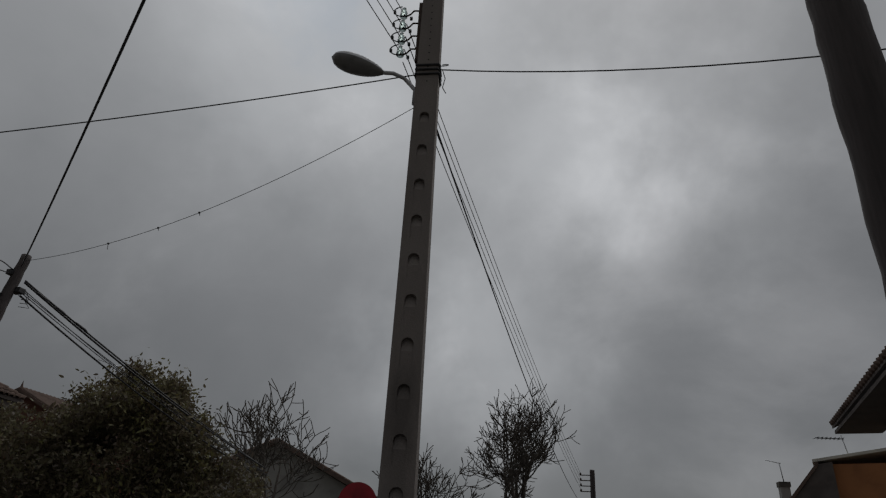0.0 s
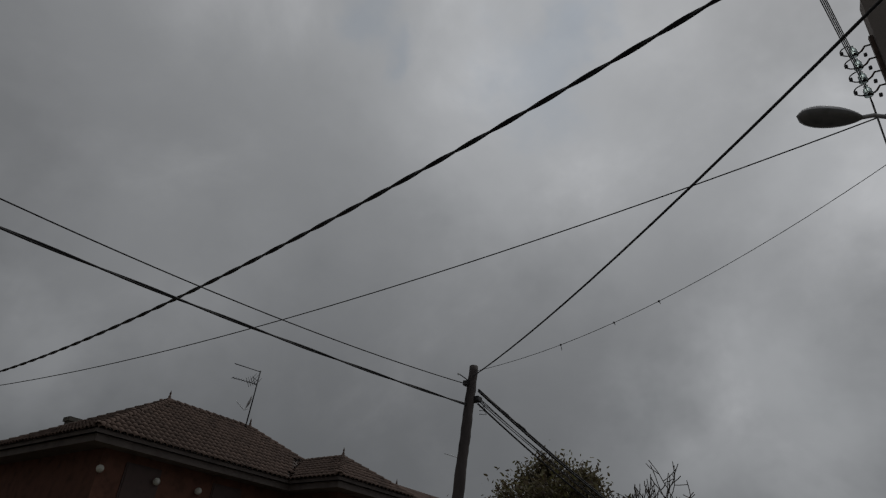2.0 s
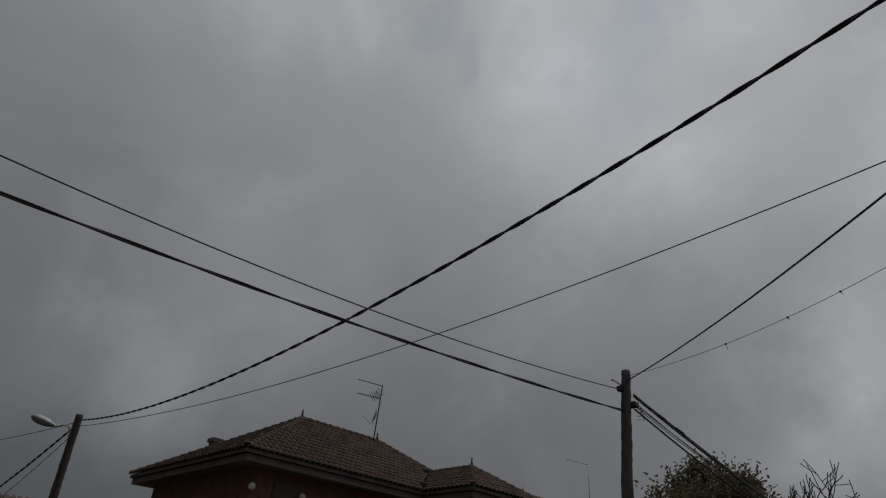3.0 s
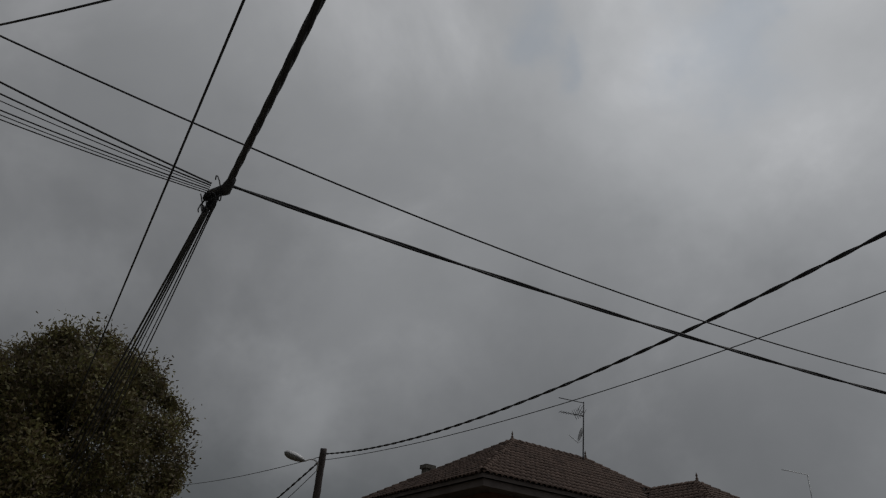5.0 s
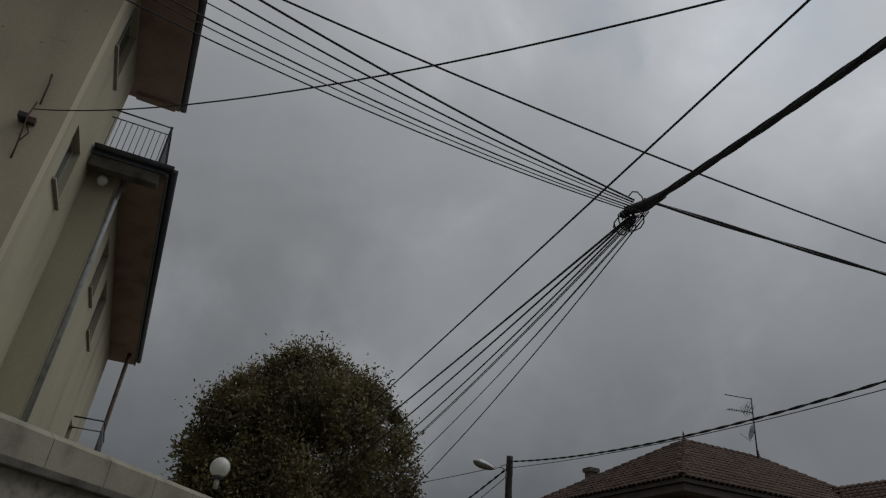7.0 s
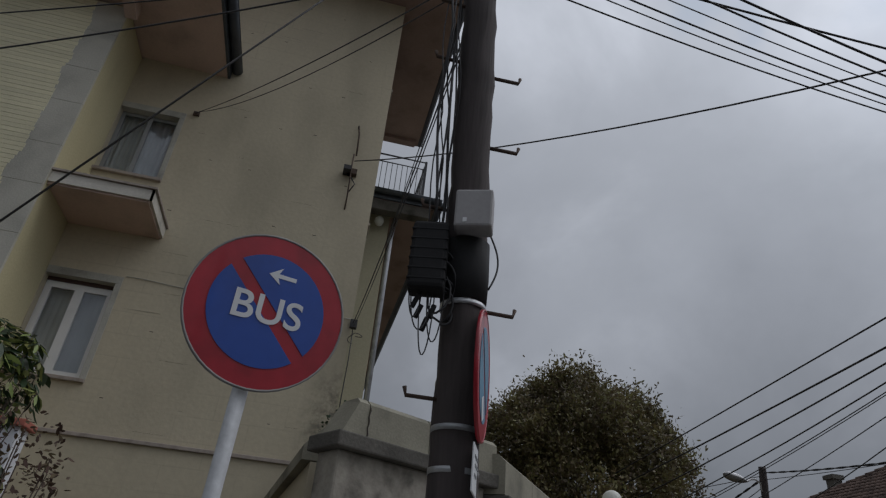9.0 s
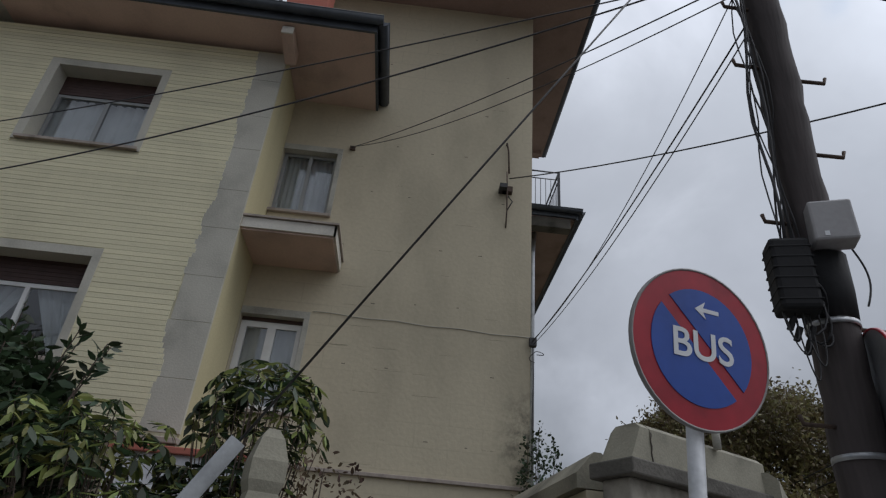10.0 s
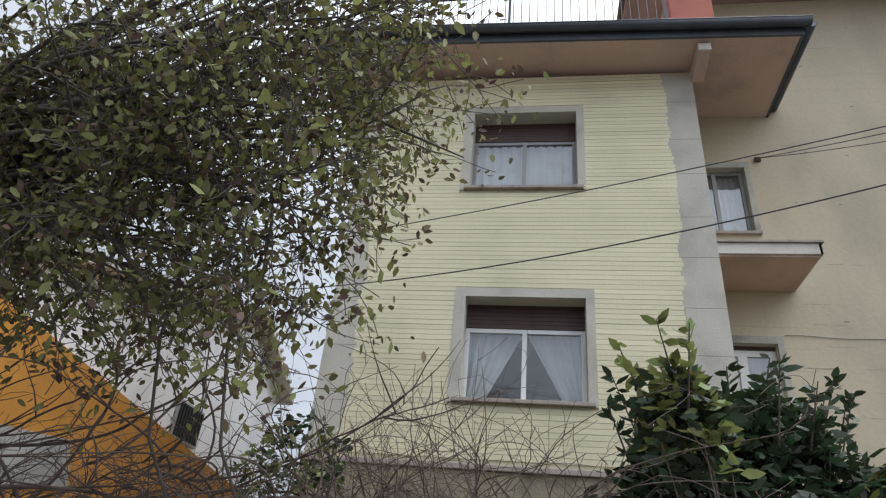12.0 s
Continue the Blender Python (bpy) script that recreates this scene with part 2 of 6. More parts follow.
CURTAIN = surface("pale_curtain", (0.62, 0.63, 0.62), 0.95, vary=0.12, scale=3, grain=20, bump=0.1)
DARK_ROOM = surface("painted_room_dark", (0.06, 0.058, 0.055), 0.95, vary=0.2, scale=1, bump=0.0)
PANE = glass("window_pane", (0.86, 0.90, 0.93), 0.02, 1.75)
RED_WALL = surface("red_painted_wall", (0.42, 0.14, 0.10), 0.85, vary=0.2, scale=2, bump=0.2)
RAIL = surface("dark_railing_paint", (0.05, 0.052, 0.06), 0.5, metal=0.2, vary=0.2, scale=5, bump=0.0)
SIGN_RED = surface("sign_red", (0.37, 0.013, 0.026), 0.4, vary=0.3, scale=3.5, grain=20, bump=0.02, coat=0.2)
SIGN_BLUE = surface("sign_blue", (0.022, 0.075, 0.36), 0.4, vary=0.14, scale=5, grain=20, bump=0.02, coat=0.2)
SIGN_FADED = surface("faded_sign_blue", (0.12, 0.26, 0.38), 0.5, vary=0.2, scale=5, bump=0.02)
SIGN_WHITE = surface("sign_white", (0.76, 0.77, 0.78), 0.45, vary=0.08, scale=5, bump=0.0)
GUARD_GREY = surface("grey_guard_tube", (0.21, 0.22, 0.225), 0.7, vary=0.25, scale=6, bump=0.15)
CRACK = surface("cracked_plaster", (0.36, 0.325, 0.245), 0.95, vary=0.3, scale=4, bump=0.2)
BOX_GREY = surface("grey_plastic_box", (0.35, 0.34, 0.34), 0.6, vary=0.15, scale=5, bump=0.05)
BOX_BLACK = surface("black_plastic_box", (0.012, 0.012, 0.013), 0.85, vary=0.3, scale=8, bump=0.1)
GLOBE = surface("opal_globe", (0.80, 0.80, 0.74), 0.3, vary=0.08, scale=4, bump=0.0, trans=0.35)
TILE = surface("clay_roof_tile", (0.13, 0.088, 0.07), 0.9, vary=0.45, scale=2.0, grain=25, bump=0.3, piece=0.22, island=0.0)
BRICK_WALL = surface("red_brick_wall", (0.15, 0.066, 0.044), 0.9, vary=0.3, scale=3, grain=20, bump=0.4, piece=0.15)
MORTAR = surface("mortar", (0.30, 0.22, 0.17), 0.95, vary=0.25, scale=4, bump=0.3)
EAVE_RENDER = surface("eave_render", (0.125, 0.105, 0.097), 0.9, vary=0.25, scale=2, bump=0.2)
WHITE_WALL = surface("white_rendered_wall", (0.76, 0.765, 0.79), 0.9, vary=0.12, scale=0.9, grain=25, bump=0.25, streak=0.4)
ORANGE_WALL = surface("orange_painted_wall", (0.45, 0.205, 0.03), 0.85, vary=0.2, scale=1.4, grain=25, bump=0.2)
GREY_WALL = surface("grey_rendered_wall", (0.33, 0.32, 0.30), 0.9, vary=0.25, scale=1.4, bump=0.3)
RUBBLE = surface("rough_stone_render", (0.31, 0.285, 0.24), 0.95, vary=0.45, scale=6, grain=18, bump=1.0)
BARK = surface("grey_bark", (0.11, 0.095, 0.08), 0.95, vary=0.4, scale=9, grain=50, bump=0.6, streak=0.3)
TWIG = surface("bare_twig", (0.11, 0.082, 0.066), 0.9, vary=0.35, scale=6, bump=0.2)
LEAF_DARK = surface("dark_green_leaf", (0.036, 0.058, 0.026), 0.5, vary=0.3, scale=2, grain=14, bump=0.05, island=0.45, trans=0.25)
LEAF_OLIVE = surface("olive_brown_leaf", (0.165, 0.142, 0.062), 0.6, vary=0.45, scale=0.6, grain=8, bump=0.05, island=0.36, trans=0.25)
LEAF_GARDEN = surface("dull_olive_leaf", (0.16, 0.135, 0.08), 0.6, vary=0.4, scale=0.8, grain=8, bump=0.05, island=0.36, trans=0.3)
LEAF_AUTUMN = surface("yellow_green_leaf", (0.165, 0.16, 0.055), 0.55, vary=0.45, scale=1.0, grain=8, bump=0.05, island=0.55, trans=0.42)
LEAF_LIME = surface("variegated_leaf", (0.22, 0.25, 0.075), 0.45, vary=0.45, scale=3, grain=12, bump=0.05, island=0.4, trans=0.3)
LEAF_DEAD = surface("withered_leaf", (0.115, 0.078, 0.05), 0.8, vary=0.4, scale=3, bump=0.05, island=0.4, trans=0.2)
ASPHALT = surface("asphalt", (0.05, 0.05, 0.052), 0.95, vary=0.3, scale=1.0, grain=60, bump=0.5)
PAVING = surface("pavement_concrete", (0.30, 0.29, 0.27), 0.95, vary=0.25, scale=1.0, grain=30, bump=0.3, piece=0.1)
EARTH = surface("garden_earth", (0.10, 0.085, 0.055), 0.98, vary=0.4, scale=1.2, grain=20, bump=0.6)


# ---- mesh tools ----
class Build:
    """Gathers plain geometry and turns it into one mesh."""

    def __init__(self):
        self.v, self.f, self.smooth = [], [], []

    def add(self, verts, faces, smooth=False):
        k = len(self.v)
        self.v += [tuple(p) for p in verts]
        self.f += [tuple(i + k for i in f) for f in faces]
        self.smooth += [smooth] * len(faces)
        return self

    def box(self, lo, hi, m=None, bevel=0.0):
        (x0, y0, z0), (x1, y1, z1) = lo, hi
        if bevel:
            bm = bmesh.new()
            bmesh.ops.create_cube(bm, size=1.0)
            bmesh.ops.scale(bm, vec=(x1 - x0, y1 - y0, z1 - z0), verts=bm.verts)
            bmesh.ops.translate(bm, vec=((x0 + x1) / 2, (y0 + y1) / 2, (z0 + z1) / 2), verts=bm.verts)
            bmesh.ops.bevel(bm, geom=bm.edges[:], offset=bevel, segments=2, affect="EDGES", profile=0.5)
            if m is not None:
                bmesh.ops.transform(bm, matrix=m, verts=bm.verts)
            bm.verts.index_update()
            self.add([v.co for v in bm.verts], [[v.index for v in f.verts] for f in bm.faces])
            bm.free()
            return self
        p = [Vector((x, y, z)) for z in (z0, z1) for x, y in ((x0, y0), (x1, y0), (x1, y1), (x0, y1))]
        if m is not None:
            p = [m @ q for q in p]
        return self.add(p, [(3, 2, 1, 0), (4, 5, 6, 7), (0, 1, 5, 4), (1, 2, 6, 5), (2, 3, 7, 6), (3, 0, 4, 7)])

    def tube(self, points, radius, n=8, close=True):
        """A round bar along points; radius is one number or one for each point."""
        pts = [Vector(p) for p in points]
        rs = list(radius) if hasattr(radius, "__len__") else [radius] * len(pts)
        ring, side = [], None
        for i, p in enumerate(pts):
            d = (pts[min(i + 1, len(pts) - 1)] - pts[max(i - 1, 0)]).normalized()
            if side is None:
                side = d.orthogonal().normalized()
            side = (side - d * side.dot(d)).normalized()
            up = d.cross(side)
            ring += [p + rs[i] * (math.cos(a) * side + math.sin(a) * up) for a in (2 * math.pi * k / n for k in range(n))]
        faces = [(i * n + k, i * n + (k + 1) % n, (i + 1) * n + (k + 1) % n, (i + 1) * n + k) for i in range(len(pts) - 1) for k in range(n)]
        self.add(ring, faces, True)
        if close:
            k = len(self.v) - len(ring)
            self.f += [tuple(k + i for i in reversed(range(n))), tuple(k + len(ring) - n + i for i in range(n))]
            self.smooth += [False, False]
        return self

    def lathe(self, profile, m=None, n=16):
        """profile: (radius, height) pairs, turned about z."""
        m = m or Matrix()
        ring = [m @ Vector((r * math.cos(2 * math.pi * k / n), r * math.sin(2 * math.pi * k / n), h)) for r, h in profile for k in range(n)]
        self.add(ring, [(i * n + k, i * n + (k + 1) % n, (i + 1) * n + (k + 1) % n, (i + 1) * n + k) for i in range(len(profile) - 1) for k in range(n)], True)
        return self

    def prism(self, outline, z0, z1, m=None):
        """A flat outline (x, y), given anticlockwise, pulled from z0 to z1."""
        m = m or Matrix()
        k = len(outline)
        p = [m @ Vector((x, y, z)) for z in (z0, z1) for x, y in outline]
        return self.add(p, [tuple(reversed(range(k))), tuple(range(k, 2 * k))] + [(i, (i + 1) % k, k + (i + 1) % k, k + i) for i in range(k)])

    def weld(self):
        bm = bmesh.new()
        vs = [bm.verts.new(p) for p in self.v]
        for f in self.f:
            bm.faces.new([vs[i] for i in f])
        bmesh.ops.remove_doubles(bm, verts=bm.verts, dist=0.0004)
        bm.verts.index_update()
        self.v, self.f = [tuple(v.co) for v in bm.verts], [tuple(v.index for v in f.verts) for f in bm.faces]
        self.smooth = [False] * len(self.f)
        bm.free()
        return self

    def mesh(self, name, material):
        me = bpy.data.meshes.new(name)
        me.from_pydata(self.v, [], self.f)
        me.polygons.foreach_set("use_smooth", self.smooth)
        me.materials.append(material)
        me.update()
        return me


def part(name, build, material, parent=None, label=""):
    ob = new(name, build.mesh(name, material))
    if parent is not None:
        ob.parent = parent
    return tagged(ob, label)


def thing(name, label, category, group="", kind="", at=(0, 0, 0)):
    ob = tagged(new(name), label, category, group, kind)
    ob.location = at
    return ob


def single(name, build, material, label, category, group="", kind=""):
    return tagged(new(name, build.mesh(name, material)), label, category, group, kind)


def facing(at, yaw, pitch=0.0):
    """A pose at a place whose local +z points level along yaw (degrees from +x), local x runs to the right as one faces it, and local y up."""
    a, b = radians(yaw), radians(pitch)
    z = Vector((math.cos(a) * math.cos(b), math.sin(a) * math.cos(b), math.sin(b)))
    x = Vector((-math.sin(a), math.cos(a), 0))
    y = z.cross(x)
    m = Matrix.Identity(4)
    for i in range(3):
        m[i][0], m[i][1], m[i][2], m[i][3] = x[i], y[i], z[i], at[i]
    return m


def sagged(p, q, sag, n=28):
    p, q = Vector(p), Vector(q)
    return [p.lerp(q, i / n) - Vector((0, 0, 4 * sag * (i / n) * (1 - i / n))) for i in range(n + 1)]


rng = random.Random(7)
nrg = np.random.default_rng(7)


# ---- ground ----
def ground():
    b = Build()
    b.box((-2500, -2500, -0.4), (2500, 2500, -0.14))
    single("ground", b, EARTH, "bare brown garden earth and rough ground", "ground", kind="structure")
    b = Build()
    b.box((-10.6, -120, -0.139), (3.4, 120, -0.12))
    single("road", b, ASPHALT, "worn dark grey asphalt street", "road", kind="structure")
    walkway = single("pavement", Build().box((-13.0, -120, -0.138), (-10.75, 120, -0.03)), PAVING, "grey concrete pavement along the garden wall", "pavement", kind="structure")
    part("kerb", Build().box((-10.75, -120, -0.138), (-10.6, 120, 0.0), bevel=0.012), PALE_CONCRETE, walkway, "pale concrete kerb")
    slab = Build().box((-0.54, -0.54, 0), (0.54, 0.54, 0.03), bevel=0.006).mesh("paving_slab", PAVING)
    for i in range(2):
        for j in range(60):
            s = new("paving_slab", slab)
            s.parent = walkway
            s.location = (-12.44 + 1.1 * i, -38 + 1.1 * j, -0.03)


ground()


# ---- overhead poles ----
def wooden_pole(label, foot, top, r0, r1, rough=0.006):
    """A tapered round timber pole with a slightly uneven outline."""
    foot, top = Vector(foot), Vector(top)
    n = 60
    pts = [foot.lerp(top, i / n) + Vector((rng.uniform(-rough, rough), rng.uniform(-rough, rough), 0)) for i in range(n + 1)]
    rs = [(r0 + (r1 - r0) * i / n) * rng.uniform(0.98, 1.02) * (1 + 0.02 * math.sin(i * 0.7)) for i in range(n + 1)]
    pole = thing("utility_pole", label, "utility pole")
    shaft = Build().tube(pts, rs, 28)
    # long shakes and flats in the timber
    side = [rng.uniform(-1, 1) for k in range(28)]
    axis = (top - foot).normalized()
    for k, v in enumerate(shaft.v):
        v = Vector(v)
        mid = foot + axis * (v - foot).dot(axis)
        shaft.v[k] = tuple(mid + (v - mid) * (1 + 0.025 * side[k % 28] + rng.uniform(-0.012, 0.012)))
    part("pole_shaft", shaft, TIMBER, pole)
    return pole


def concrete_pole():
    """The tapered rectangular concrete pole with arched hollows up its face."""
    pole = thing("concrete_utility_pole", "tall tapered grey concrete utility pole with arched hollows", "utility pole", at=(-1.955, 6.60, 0))
    pole.rotation_euler = (0, 0, radians(8))
    top = 9.56

    def half(z):
        return 0.196 - 0.052 * z / top, 0.15 - 0.04 * z / top

    b = Build()
    zs = [-0.3] + [1.07 + 0.53 * i for i in range(12)] + [top]
    for k in range(len(zs) - 1):
        z0, z1 = zs[k], zs[k + 1]
        (a0, d0), (a1, d1) = half(z0), half(z1)
        b.add([(a0, -d0, z0), (a0, d0, z0), (a1, d1, z1), (a1, -d1, z1)], [(0, 1, 2, 3)])
        b.add([(-a0, d0, z0), (-a0, -d0, z0), (-a1, -d1, z1), (-a1, d1, z1)], [(0, 1, 2, 3)])
        b.add([(a0, d0, z0), (-a0, d0, z0), (-a1, d1, z1), (a1, d1, z1)], [(0, 1, 2, 3)])
        hollow = 0 < k < len(zs) - 2
        if not hollow:
            b.add([(-a0, -d0, z0), (a0, -d0, z0), (a1, -d1, z1), (-a1, -d1, z1)], [(0, 1, 2, 3)])
            continue
        # a ring of faces round an arched opening, and the hollow behind it
        w, lo, hi = 0.40 * (a0 + a1) / 2, z0 + 0.08, z0 + 0.40
        hole = [(-w, lo), (w, lo), (w, (lo + hi) / 2)] + [(w * math.cos(t), hi - w * 0.9 + w * 0.9 * math.sin(t)) for t in (0.0, 0.6, 1.15, 1.57, 1.99, 2.54, 3.14)] + [(-w, (lo + hi) / 2)]
        outer = [(-a0, z0), (a0, z0), ((a0 + a1) / 2, (lo + hi) / 2), (a1, z1 - 0.1), (a1, z1 - 0.05), (a1, z1), (0, z1), (-a1, z1), (-a1, z1 - 0.05), (-a1, z1 - 0.1), (-(a0 + a1) / 2, (lo + hi) / 2)]
        m = len(hole)

        def front(x, z, deep=0.0):
            return (x, -half(z)[1] + deep, z)

        verts = [front(*p) for p in outer] + [front(*p) for p in hole] + [front(x, z, 0.05 if z > (lo + hi) / 2 + 0.01 else 0.008) for x, z in hole]
        faces = [(i, (i + 1) % m, m + (i + 1) % m, m + i) for i in range(m)] + [(m + i, m + (i + 1) % m, 2 * m + (i + 1) % m, 2 * m + i) for i in range(m)] + [tuple(range(2 * m, 3 * m))]
        b.add(verts, faces)
    a, d = half(top)
    b.add([(-a, -d, top), (a, -d, top), (a, d, top), (-a, d, top)], [(0, 1, 2, 3)])
    part("pole_shaft", b.weld(), CONCRETE, pole)
    for i in range(12):
        z = 7.3 + 0.13 * i
        part("bolt_hole", Build().tube([(0.0, -half(z)[1] - 0.002, z), (0.0, -half(z)[1] + 0.01, z)], 0.011, 6), BOX_BLACK, pole)
    for z in (7.42, 7.50, 7.58):
        a, d = half(z)
        b = Build()
        for s, e in (((-a, -d), (a, -d)), ((a, -d), (a, d)), ((a, d), (-a, d)), ((-a, d), (-a, -d))):
            b.tube([(s[0] * 1.06, s[1] * 1.08, z), (e[0] * 1.06, e[1] * 1.08, z + 0.015)], 0.018, 6)
        part("cable_lashing", b, CABLE, pole, "black cable wound round the pole")
    part("cable_loop", Build().tube([(0.20 + 0.09 * math.sin(t), -0.12, 7.55 + 0.035 * math.cos(t * 1.0) + 0.05 * math.sin(t / 2)) for t in np.linspace(0, 6.0, 16)], 0.007, 5), CABLE, pole)
    part("cable_tail", Build().tube([(0.21, -0.1, 7.5), (0.25, -0.1, 7.36), (0.22, -0.1, 7.2), (0.27, -0.1, 7.1)], 0.007, 5), CABLE, pole)
    # the rack of four glass insulators
    part("bracket_bar", Build().box((-0.205, -0.06, 7.72), (-0.155, 0.0, 8.86)), RUST, pole, "rusty angle iron bar")
    for i in range(4):
        z = 7.92 + 0.25 * i
        arm = part("insulator_arm", Build().tube([(-0.17, -0.03, z + 0.05), (-0.28, -0.03, z + 0.05), (-0.33, -0.03, z - 0.02), (-0.39, -0.03, z - 0.06), (-0.43, -0.03, z - 0.03)], 0.014, 6), RUST, pole)
        part("insulator", Build().lathe([(0.0, 0.0), (0.055, 0.0), (0.06, 0.03), (0.035, 0.06), (0.052, 0.075), (0.05, 0.11), (0.03, 0.13), (0.035, 0.16), (0.0, 0.17)], Matrix.Translation((-0.43, -0.03, z - 0.07)), 14), INSULATOR, arm, "greenish glass insulator")
        loop = [(-0.39 - 0.15 * math.sin(t) - 0.04, -0.05, z + 0.02 + 0.10 * math.cos(t)) for t in np.linspace(0.2, 3.3, 12)]
        part("jumper_wire", Build().tube(loop, 0.009, 5), CABLE, arm)
        for lo, hi in (((-0.585, -0.07, z - 0.02), (-0.545, -0.03, z + 0.03)), ((-0.33, -0.07, z - 0.15), (-0.29, -0.03, z - 0.10))):
            part("wire_clamp", Build().box(lo, hi, bevel=0.008), CABLE, arm)


concrete_pole()


def street_lamp(label, root, neck, tip, size):
    """A teardrop street lamp head on a bent arm: root on the pole, neck where the head begins, tip its far end."""
    root, neck, tip = Vector(root), Vector(neck), Vector(tip)
    lamp = thing("street_lamp", label, "street lamp")
    d = (tip - neck).normalized()
    arm = [root - Vector((0, 0, 0.25)), root, root + (neck - root) * 0.35 + Vector((0, 0, 0.10)), root + (neck - root) * 0.7 + Vector((0, 0, 0.08)), neck, neck + d * 0.12]
    part("lamp_arm", Build().tube(arm, 0.03, 8), LAMP_GREY, lamp)
    side = d.cross(Vector((0, 0, 1))).normalized()
    up = side.cross(d)
    length = (tip - neck).length

    def shell(flip, depth):
        b, rows, n = Build(), 14, 10
        verts = []
        for i in range(rows + 1):
            s = i / rows
            w = size * (max(0.0, 1 - ((0.60 - s) / 0.64) ** 2) ** 0.75 if s < 0.60 else max(0.0, 1 - ((s - 0.60) / 0.4001) ** 2) ** 0.5)
            for k in range(n + 1):
                a = math.pi * k / n
                verts.append(neck + d * (s * length) + side * (w * math.cos(a)) + up * (flip * depth * (w / size) * math.sin(a)))
        faces = [(i * (n + 1) + k, i * (n + 1) + k + 1, (i + 1) * (n + 1) + k + 1, (i + 1) * (n + 1) + k) for i in range(rows) for k in range(n)]
        return b.add(verts, faces, True)

    part("lamp_housing", shell(1, size * 0.75), LAMP_GREY, lamp)
    part("lamp_bowl", shell(-1, size * 0.85), LAMP_BOWL, lamp, "dark smoky lamp bowl")
    part("lamp_rim", Build().tube([neck + d * (s * length) + side * (sg * 0 + 0.0) - up * 0.004 for s, sg in ((0.02, 1), (0.99, 1))], 0.012, 6), LAMP_GREY, lamp)


street_lamp("grey teardrop street lamp on the concrete pole", (-2.12, 6.55, 7.22), (-2.54, 6.36, 7.42), (-3.23, 6.10, 7.57), 0.165)

pole_b = wooden_pole("dark leaning wooden pole beside the tiled house", (-9.88, 7.75, -0.2), (-9.99, 8.68, 6.05), 0.125, 0.088)
pole_c = wooden_pole("slim dark wooden pole with a street lamp", (-27.9, 4.2, -0.2), (-26.85, 3.69, 6.55), 0.15, 0.11)
street_lamp("small grey street lamp on a wooden pole", (-26.95, 3.62, 6.05), (-26.95, 3.15, 6.05), (-27.05, 2.40, 6.22), 0.17)
pole_d = wooden_pole("dark creosoted wooden pole with boxes and signs", (-11.885, -9.785, -0.2), (-11.25, -10.05, 6.7), 0.118, 0.098)
pole_e = wooden_pole("thick dark wooden pole at the roadside", (1.37, 2.64, -0.2), (1.36, 2.63, 7.7), 0.140, 0.108)
pole_f = wooden_pole("dark wooden pole across the street", (5.6, -4.7, -0.2), (5.5, -4.6, 7.2), 0.15, 0.11)
pole_g = wooden_pole("far slim wooden pole carrying four wires", (0.35, 40.0, -0.2), (0.40, 40.0, 6.5), 0.17, 0.14)
pole_h = wooden_pole("short dark wooden pole behind the round tree", (-25.6, -3.9, -0.2), (-25.6, -3.9, 4.6), 0.12, 0.10)
for z in (6.2, 5.9, 5.6, 5.3):
    part("insulator", Build().box((-0.32, 39.9, z - 0.03), (0.34, 39.96, z + 0.02)).lathe([(0.0, 0), (0.06, 0), (0.05, 0.12), (0, 0.14)], Matrix.Translation((-0.28, 39.93, z)), 8), RUST, pole_g)


# ---- overhead cables ----
def cable(points, radius, label="plain black overhead cable between poles", material=CABLE, twist=0, strands=2):
    b = Build()
    if not twist:
        b.tube(points, radius, 6)
    else:
        # strands wound round one another
        pts = [Vector(p) for p in points]
        for ph in [2 * math.pi * k / strands for k in range(strands)]:
            line, run, last = [], 0.0, pts[0]
            fine = [pts[i].lerp(pts[i + 1], k / 8) for i in range(len(pts) - 1) for k in range(8)] + [pts[-1]]
            for p in fine:
                run += (p - last).length
                last = p
                a = ph + 2 * math.pi * run / twist
                line.append(p + Vector((-math.sin(a) * 0.35, math.sin(a) * 0.9, math.cos(a))) * radius * 0.95)
            b.tube(line, radius, 6)
    return single("overhead_cable", b, material, label, "overhead cable", "overhead cables")


TOP_A = (-2.12, 6.62, 7.56)
cable(sagged((-9.93, 8.60, 5.82), (6.5, -5.55, 6.0), 0.807), 0.013)
cable(sagged((-26.83, 3.69, 6.36), (1.20, 2.50, 7.27), 1.33, 60), 0.015, "thick twisted black overhead cable", twist=0.95)
cable(sagged((-26.83, 3.69, 6.15), TOP_A, 0.78, 40), 0.010)
cable(sagged((-9.95, 8.62, 5.92), (-2.1, 6.55, 6.92), 0.42), 0.005, "thin wire with small clips", WIRE)
cable(sagged((-9.98, 8.55, 5.62), (-12.12, -10.02, 6.56), 0.71, 40), 0.010)
cable(sagged((-9.98, 8.47, 5.20), (-11.60, -3.83, 5.20), 0.155), 0.014, "twin black overhead cable", twist=2.6)
cable(sagged((-11.61, -3.82, 5.14), (5.5, -4.75, 6.4), 0.74, 60), 0.019, "thick bundle of black overhead cables", twist=1.3, strands=4)
cable(sagged((-25.6, -4.17, 4.05), (5.5, -4.59, 6.5), 0.06, 40), 0.011)
cable(sagged((-17.22, -10.58, 7.75), (1.22, 2.78, 6.10), 1.98, 40), 0.0095)
cable(sagged((-1.80, 6.58, 7.57), (14.0, 4.5, 8.1), 1.33), 0.010)
NODE = Vector((-11.61, -3.82, 5.14))
